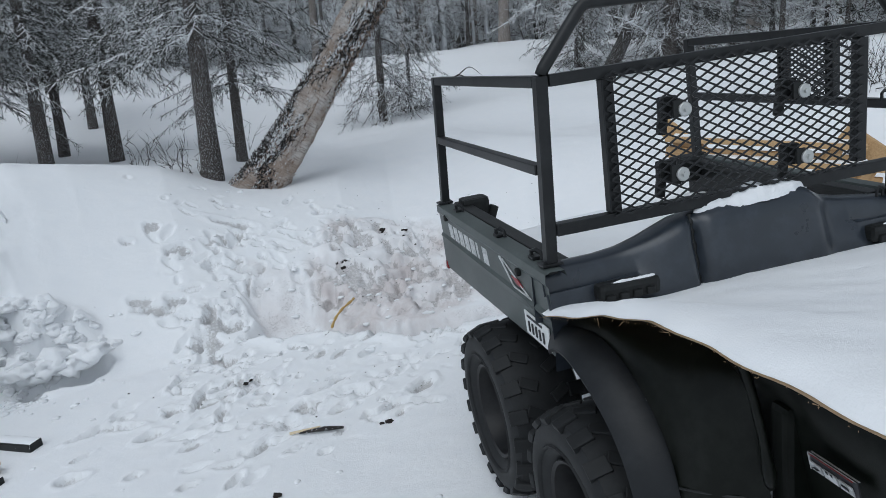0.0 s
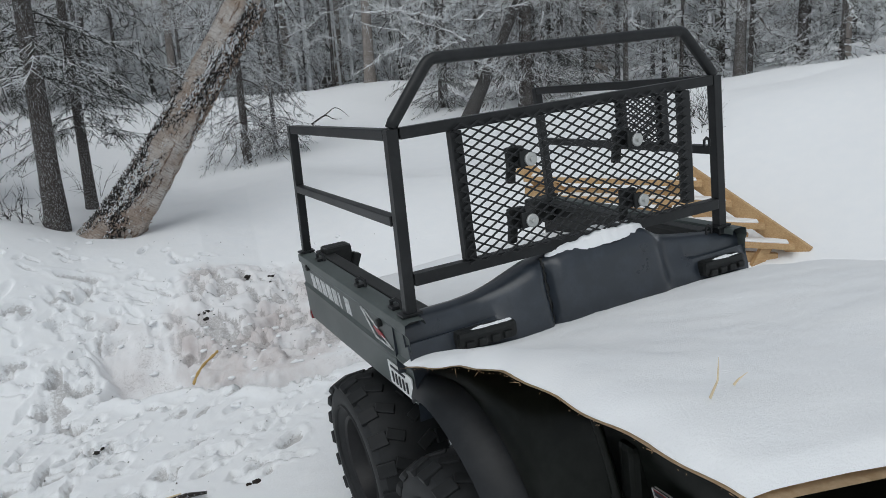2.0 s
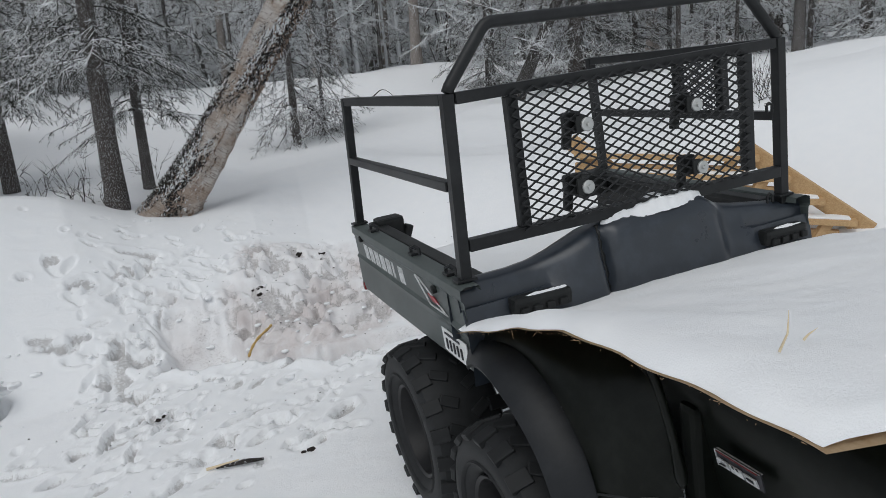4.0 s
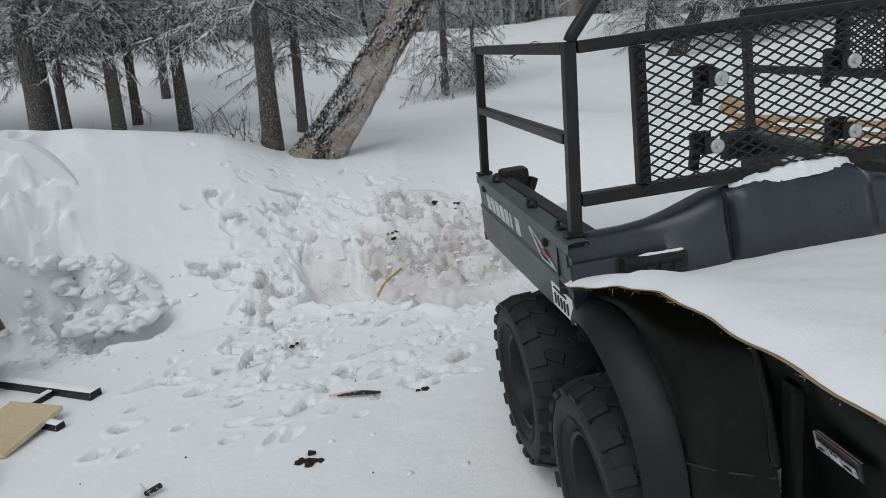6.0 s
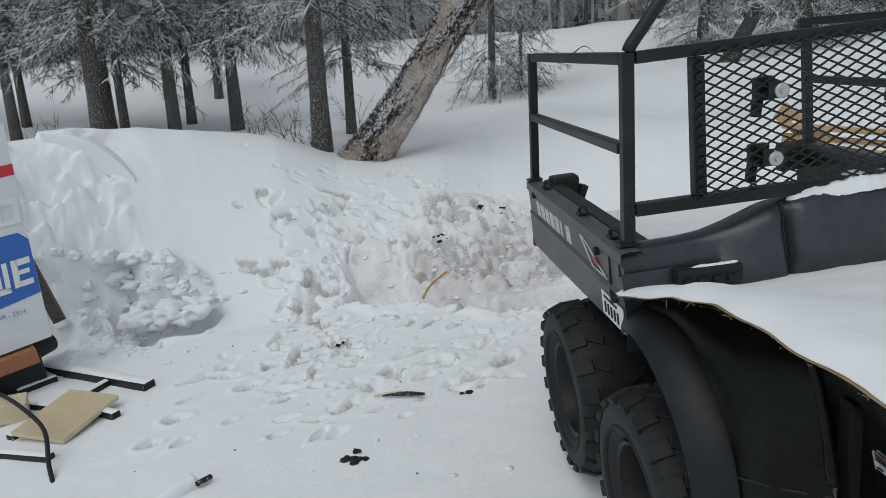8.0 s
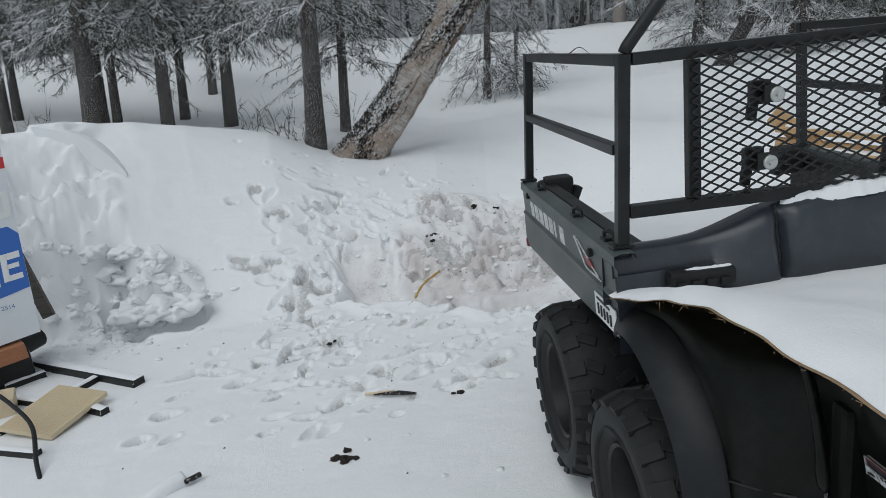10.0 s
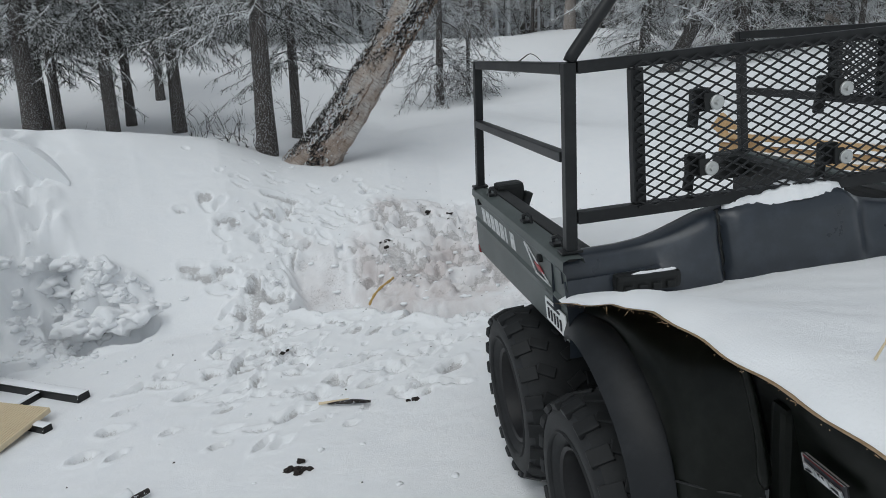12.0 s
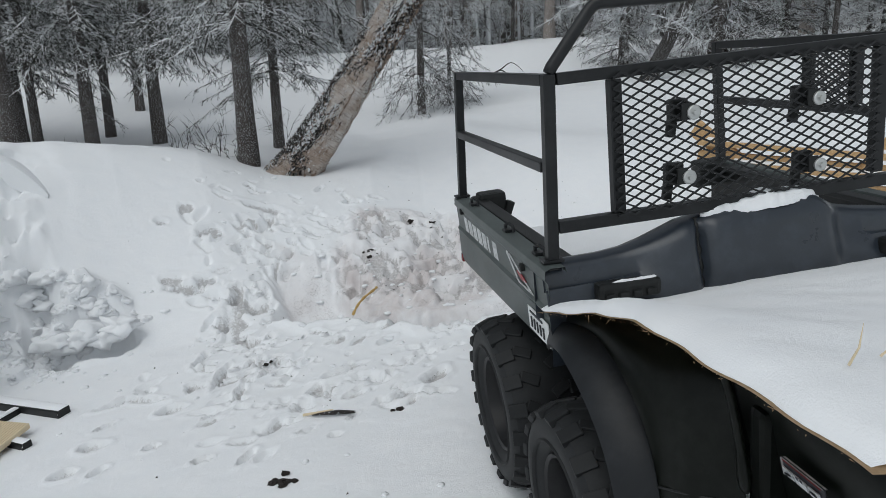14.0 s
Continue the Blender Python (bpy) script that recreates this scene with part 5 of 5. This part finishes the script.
for f in (0.12, 0.40, 0.70, 0.97):
    bm = bmesh.new()
    p = s0 + along * f + Vector((-0.06, 0.02, 0.03))
    beam(bm, p - back * 0.03, p + back * 1.05, 0.13, 0.038, (0, 0, 1), 0.004)
    spart("tread", bm, LUMBER)
    bm = bmesh.new()
    q = p + Vector((0, 0, 0.024))
    beam(bm, q + back * 0.0, q + back * 1.0, 0.10, 0.014, (0, 0, 1), 0.006)
    tagged(part("snow_ridge", bm, SNOW), "strip of snow lying on a wooden tread", "snow")
    bm = bmesh.new()
    beam(bm, p + Vector((-0.10, 0.08, 0.0)), p + Vector((-0.24, 0.12, -0.22)), 0.036, 0.075)
    spart("brace", bm, LUMBER)
    bm = bmesh.new()
    q = p + Vector((-0.05, 0.04, -0.09))
    beam(bm, q, q + back, 0.036, 0.075, (0, 0, 1), 0.004)
    spart("riser", bm, LUMBER)

# ---- wrapped stack at the foot of the bank ----
WRAP = material("printed_wrap", (0.66, 0.68, 0.71), 0.4)
paint(WRAP, mixed(WRAP, noise_of(WRAP, 5, 4), (0.6, 0.63, 0.67), (0.72, 0.74, 0.76)))
bump(WRAP, noise_of(WRAP, 9, 5), 0.35, 0.01)
BLUE_PRINT = material("blue_print", (0.035, 0.13, 0.45), 0.4)
RED_PRINT = material("red_print", (0.5, 0.03, 0.035), 0.4)
BLUE_INK = material("blue_ink", (0.12, 0.2, 0.38), 0.5)
pack = thing("wrapped_panel_pack", (-2.85, 1.85, 0.3), "pale plastic-wrapped panel pack with blue and red print, leaning", "wrapped pack")
PB = Vector((-2.85, 1.85, 0.3))
# the face leans back from its foot corner
o = Vector((-2.615, 2.14, 0.27))
u = Vector((-0.82, -0.57, -0.06)).normalized()
v = Vector((-0.01, 0.183, 0.983)).normalized()
w = u.cross(v).normalized()
if w.y > 0:
    w = -w


def face_point(a, b, lift=0.0):
    return o + u * a + v * b + w * lift


def slab(corners, front, back_by, mat, name, label=""):
    bm = bmesh.new()
    f = [bm.verts.new(face_point(a, b, front)) for a, b in corners]
    g = [bm.verts.new(face_point(a, b, front - back_by)) for a, b in corners]
    bm.faces.new(f)
    bm.faces.new(g[::-1])
    for k in range(len(f)):
        bm.faces.new((f[k], g[k], g[(k + 1) % len(f)], f[(k + 1) % len(f)]))
    bmesh.ops.recalc_face_normals(bm, faces=bm.faces[:])
    ob = part(name, bm, mat, pack, label)
    ob.matrix_parent_inverse = Matrix.Translation(-PB)
    return ob


slab([(0.0, 0.0), (0.8, 0.0), (0.8, 1.2), (0.02, 1.2), (0.012, 0.5)], 0.0, 0.12, WRAP, "wrapping")
slab([(0.008, 0.26), (0.8, 0.18), (0.8, 0.62), (0.06, 0.61), (0.014, 0.56)], 0.003, 0.003, BLUE_PRINT, "blue_band")
slab([(0.016, 0.92), (0.8, 0.92), (0.8, 0.98), (0.016, 0.98)], 0.003, 0.003, RED_PRINT, "red_band")
for a0, a1, b0, b1 in ((0.095, 0.125, 0.32, 0.47), (0.03, 0.10, 0.435, 0.47), (0.04, 0.10, 0.385, 0.41), (0.03, 0.10, 0.32, 0.35), (0.145, 0.17, 0.32, 0.47), (0.185, 0.21, 0.34, 0.47), (0.225, 0.25, 0.32, 0.47), (0.145, 0.25, 0.305, 0.335), (0.03, 0.06, 0.66, 0.80), (0.06, 0.12, 0.66, 0.69), (0.06, 0.12, 0.77, 0.80), (0.12, 0.15, 0.66, 0.80)):
    slab([(a0, b0), (a1, b0), (a1, b1), (a0, b1)], 0.006, 0.004, PLATE, "letter_shape")
txt = bpy.data.curves.new("printed_code", "FONT")
txt.body, txt.size, txt.extrude = "ESR - 2514", 0.034, 0.0005
code = new("printed_code", txt)
txt.materials.append(BLUE_INK)
code.parent = pack
code.matrix_parent_inverse = Matrix.Translation(-PB)
code.matrix_basis = Matrix.Translation(face_point(0.25, 0.185, 0.004)) @ Matrix((-u, v, w)).transposed().to_4x4()
# boards and a pipe behind and below
bm = bmesh.new()
beam(bm, (-2.80, 2.42, 0.80), (-2.655, 2.36, 0.28), 0.03, 0.07, (1, 0, 0), 0.004)
tagged(part("plank", bm, GREY_WOOD), "weathered grey plank leaning on the pack", "plank")
bm = bmesh.new()
beam(bm, (-2.69, 2.08, 0.205), (-3.21, 1.73, 0.175), 0.10, 0.085, (0, 0, 1), 0.005)
tagged(part("plank", bm, ORANGE_WOOD), "orange-brown plank under the wrapped pack", "plank")
bm = bmesh.new()
beam(bm, (-2.86, 1.89, 0.19), (-3.0, 1.80, 0.18), 0.012, 0.10, (0, 0, 1), 0.003)
tagged(part("metal_plate", bm, ZINC), "galvanised joining plate on the plank end", "plate")
bm = bmesh.new()
block(bm, (-2.80, 2.24, 0.255), (0.2, 0.16, 0.018), Matrix.Rotation(0.5, 3, "Z"), 0.004)
tagged(part("foam_board", bm, material("blue_foam", (0.14, 0.36, 0.42), 0.7)), "pale blue foam board under the pack", "foam board")
bm = bmesh.new()
lathe(bm, [(-0.02, 0.0005), (-0.02, 0.045), (-0.06, 0.05), (-0.06, 0.058), (0.2, 0.058), (0.25, 0.0005)], 24)
bmesh.ops.transform(bm, matrix=pose(-2.86, 2.26, 0.135, 0, 0, 70), verts=bm.verts[:])
tagged(part("black_pipe", bm, BLACK_PLASTIC), "black pipe end under the pack", "pipe")
bm = bmesh.new()
block(bm, (-2.98, 2.10, 0.10), (0.5, 0.3, 0.18), Matrix.Rotation(0.6, 3, "Z"), 0.02)
tagged(part("dark_crate", bm, BLACK_PLASTIC), "black crate half buried in snow under the pack", "crate")

# ---- charred pallet frame half buried in snow ----
pallet = thing("steel_frame", (-2.45, 1.5, 0.0), "black frame of bars half buried under snow", "frame")
FB = Vector((-2.45, 1.5, 0.0))


def flat_bar(name, a, b, wide=0.05, high=0.06, mat=BLACK_PLASTIC, parent=pallet, snowy=True, lift=0.05):
    a, b = Vector((a[0], a[1], lift)), Vector((b[0], b[1], lift))
    bm = bmesh.new()
    beam(bm, a, b, wide, high, (0, 0, 1), 0.006)
    ob = part(name, bm, mat, parent)
    ob.matrix_parent_inverse = Matrix.Translation(-FB)
    if snowy:
        rows = []
        n = 20
        side = (b - a).cross(Vector((0, 0, 1))).normalized()
        for k in range(n + 1):
            f = k / n
            p = a + (b - a) * f
            taper = min(1, 8 * f, 8 * (1 - f))
            h = (0.006 + 0.012 * float(layers(p.x, p.y, 9, 5, 3))) * taper
            base = p + Vector((0, 0, high / 2))
            ww = wide * 0.5
            rows.append([tuple(base + side * ww + Vector((0, 0, -0.02))), tuple(base + side * ww * 0.8 + Vector((0, 0, h * 0.7))), tuple(base + Vector((0, 0, h))), tuple(base - side * ww * 0.6 + Vector((0, 0, h * 0.8))), tuple(base - side * ww * 0.9 + Vector((0, 0, 0.0)))])
        tagged(part("snow_ridge", sheet(rows), SNOW, None, "", True), "snow lying along a black bar", "snow")
    return ob


for a, b in (((-2.79, 2.33), (-2.04, 1.82)), ((-2.82, 2.02), (-2.66, 2.15)), ((-2.98, 2.0), (-2.47, 1.72)), ((-2.60, 1.46), (-2.28, 2.02)), ((-2.24, 1.62), (-2.12, 1.53)), ((-2.85, 1.44), (-2.30, 1.20))):
    flat_bar("frame_bar", a, b, 0.075 if a[1] > 2.2 else 0.05, 0.07, lift=0.006 if a[1] > 2.2 else -0.004)
profile = [(-0.15, 0.0)] + [(-0.15 + 0.3 * (k + o) / 20, 0.022 + h) for k in range(20) for o, h in ((0.04, 0.0), (0.14, 0.004), (0.72, 0.004), (0.86, 0.0))] + [(0.15, 0.0)]
place = Matrix.Translation((-2.36, 1.555, 0.035)) @ Euler((0.10, -0.06, 1.19)).to_matrix().to_4x4()
bm = bmesh.new()
ends = [[bm.verts.new(place @ Vector((x, a, b))) for a, b in profile] for x in (-0.19, 0.19)]
for k in range(len(profile)):
    m = (k + 1) % len(profile)
    bm.faces.new((ends[0][k], ends[0][m], ends[1][m], ends[1][k]))
for e in ends:
    bm.faces.new(e)
bmesh.ops.recalc_face_normals(bm, faces=bm.faces[:])
tagged(part("ribbed_board", bm, PALE_WOOD), "pale ribbed wooden board lying across black bars", "board")
bm = bmesh.new()
block(bm, (-2.72, 1.70, 0.06), (0.20, 0.13, 0.10), Euler((0.1, 0.1, 0.35)).to_matrix(), 0.006)
tagged(part("timber_block", bm, PALE_WOOD), "pale sawn timber block lying in snow", "timber")
bm = bmesh.new()
tube(bm, refine([(-2.95, 1.90, 0.14), (-2.72, 1.70, 0.15), (-2.50, 1.46, 0.16), (-2.33, 1.27, 0.12), (-2.25, 1.08, 0.04), (-2.20, 0.98, -0.03)], 40), 0.010, 8)
tagged(part("black_cable", bm, RUBBER, None, "", True), "thick black cable lying over the frame", "cable")
bm = bmesh.new()
tube(bm, refine([(-1.76, 0.66, -0.03), (-1.66, 0.74, 0.0), (-1.57, 0.81, 0.012)], 14), 0.034, 14)
tagged(part("snowy_log", bm, SNOW, None, "", True), "short round log caked with snow", "log")
bm = bmesh.new()
block(bm, (-1.53, 0.79, 0.02), (0.07, 0.02, 0.018), Euler((0, 0, 0.7)).to_matrix(), 0.006)
tagged(part("charred_stick", bm, DARK_BARK), "black stick end beside a snowy log", "stick")
# twigs, stick and dirt in the trodden snow
bm = bmesh.new()
foot_end, tip_end = on_land(-0.507, 2.40, 0.04), on_land(-0.507, 2.40, 0.09) + Vector((0.19, 0.30, 0.0))
stick = [foot_end.lerp(tip_end, f) + Vector((dx, 0, dz)) for f, dx, dz in ((0, 0, 0), (0.25, -0.012, 0.012), (0.5, -0.006, 0.022), (0.8, 0.012, 0.018), (1, 0.0, 0.004))]
tube(bm, refine(stick, 18), [0.0078 + 0.002 * math.sin(k * 1.7) for k in range(18)], 7)
tagged(part("peeled_stick", bm, make_wood("yellow_wood", (0.66, 0.46, 0.16), (0.45, 0.28, 0.09)), None, "", True), "yellow peeled stick lying in trodden snow", "stick")
bm = bmesh.new()
tube(bm, [on_land(-0.55, 2.42, 0.0), on_land(-0.60, 2.6, 0.14)], [0.006, 0.003], 5)
tube(bm, [on_land(-0.53, 2.43, 0.0), on_land(-0.55, 2.62, 0.10)], [0.006, 0.003], 5)
tagged(part("thin_twig", bm, DARK_BARK), "thin dark twigs beside the peeled stick", "twig")
bm = bmesh.new()
tube(bm, [on_land(-0.80, 1.29, 0.012), on_land(-0.68, 1.25, 0.02), on_land(-0.60, 1.235, 0.012)], [0.005, 0.012, 0.006], 6)
tagged(part("bark_sliver", bm, DARK_BARK), "dark sliver of bark lying on snow", "bark")
bm = bmesh.new()
tube(bm, [on_land(-0.84, 1.30, 0.012), on_land(-0.70, 1.265, 0.03)], [0.007, 0.003], 6)
tagged(part("wood_sliver", bm, PALE_WOOD), "pale split sliver of wood on snow", "wood sliver")
dirt = np.random.RandomState(19)
CLOD = material("dark_earth", (0.022, 0.017, 0.014), 0.95)
bump(CLOD, noise_of(CLOD, 70, 4), 0.8, 0.01)
for n, (x, y, size, count) in enumerate(((-0.937, 0.80, 0.055, 9), (-0.40, 1.19, 0.04, 4), (-0.27, 3.3, 0.055, 6), (-1.02, 2.03, 0.035, 3), (0.08, 3.78, 0.06, 4), (0.29, 3.70, 0.06, 4), (0.17, 3.42, 0.045, 3))):
    for k in range(count):
        bm = bmesh.new()
        px, py = x + dirt.normal(0, size * 0.65), y + dirt.normal(0, size * 0.5)
        s0 = size * dirt.uniform(0.12, 0.36)
        made = bmesh.ops.create_icosphere(bm, subdivisions=2, radius=1)["verts"]
        seed = dirt.uniform(0, 50)
        p = on_land(px, py, s0 * 0.2)
        for q in made:
            d = q.co.normalized()
            f = 1 + 0.7 * noise.noise(d * 1.6 + Vector((seed, 0, 0))) + 0.5 * noise.noise(d * 4 + Vector((0, seed, 0)))
            q.co = Vector((d.x * s0 * 1.3, d.y * s0, d.z * s0 * 0.7)) * f + p
        tagged(part("earth_clod", bm, CLOD), "crumbled dark earth clod on snow", "clod", "earth clods")
# crumbs of dirt and bark past counting
v, f = [], []
for n in range(300):
    if n % 5:
        x, y = dirt.normal(0.05, 0.55), dirt.normal(3.2, 0.6)
    else:
        x, y = dirt.normal(-0.8, 0.8), dirt.normal(1.9, 0.9)
    if y > 4.9 or (x > -0.2 and y < 1.4):
        continue
    s0 = dirt.uniform(0.002, 0.008) if dirt.rand() < 0.94 else dirt.uniform(0.008, 0.012)
    p = on_land(x, y, s0 * 0.3)
    k = len(v)
    a = dirt.uniform(0, 6.28)
    for q in range(3):
        v.append(tuple(p + Vector((math.cos(a + q * 2.1), math.sin(a + q * 2.1), -0.3)) * s0 * dirt.uniform(0.6, 1.3)))
    v.append(tuple(p + Vector((0, 0, s0 * 0.6))))
    f += [(k, k + 1, k + 3), (k + 1, k + 2, k + 3), (k + 2, k, k + 3)]
tagged(raw("dirt_crumbs", v, f, CLOD), "scattered dark crumbs of earth on snow", "dirt", kind="stuff")
# broken lumps of snow
v = np.random.RandomState(23)
bm = bmesh.new()
for n in range(240):
    if n < 110:
        x, y = v.normal(-0.1, 0.7), v.normal(3.2, 0.7)
    elif n < 170:
        x, y = v.normal(-2.25, 0.22), v.normal(2.6, 0.2)
    else:
        x, y = v.normal(-1.0, 0.8), v.normal(1.8, 0.9)
    if (x > -0.25 and y < 1.45) or y > 5:
        continue
    s0 = v.uniform(0.006, 0.022) * (1 if n < 170 else 0.6)
    seed = v.uniform(0, 90)
    p = on_land(x, y, s0 * 0.1)
    for q in bmesh.ops.create_icosphere(bm, subdivisions=2, radius=1)["verts"]:
        d = q.co.normalized()
        g = 1 + 0.6 * noise.noise(d * 1.5 + Vector((seed, 0, 0)))
        q.co = Vector((d.x * s0 * 1.3, d.y * s0, d.z * s0 * 0.6)) * g + p
tagged(part("snow_crumbs", bm, SNOW, None, "", True), "broken crumbs of snow in the clearing", "snow", kind="stuff")
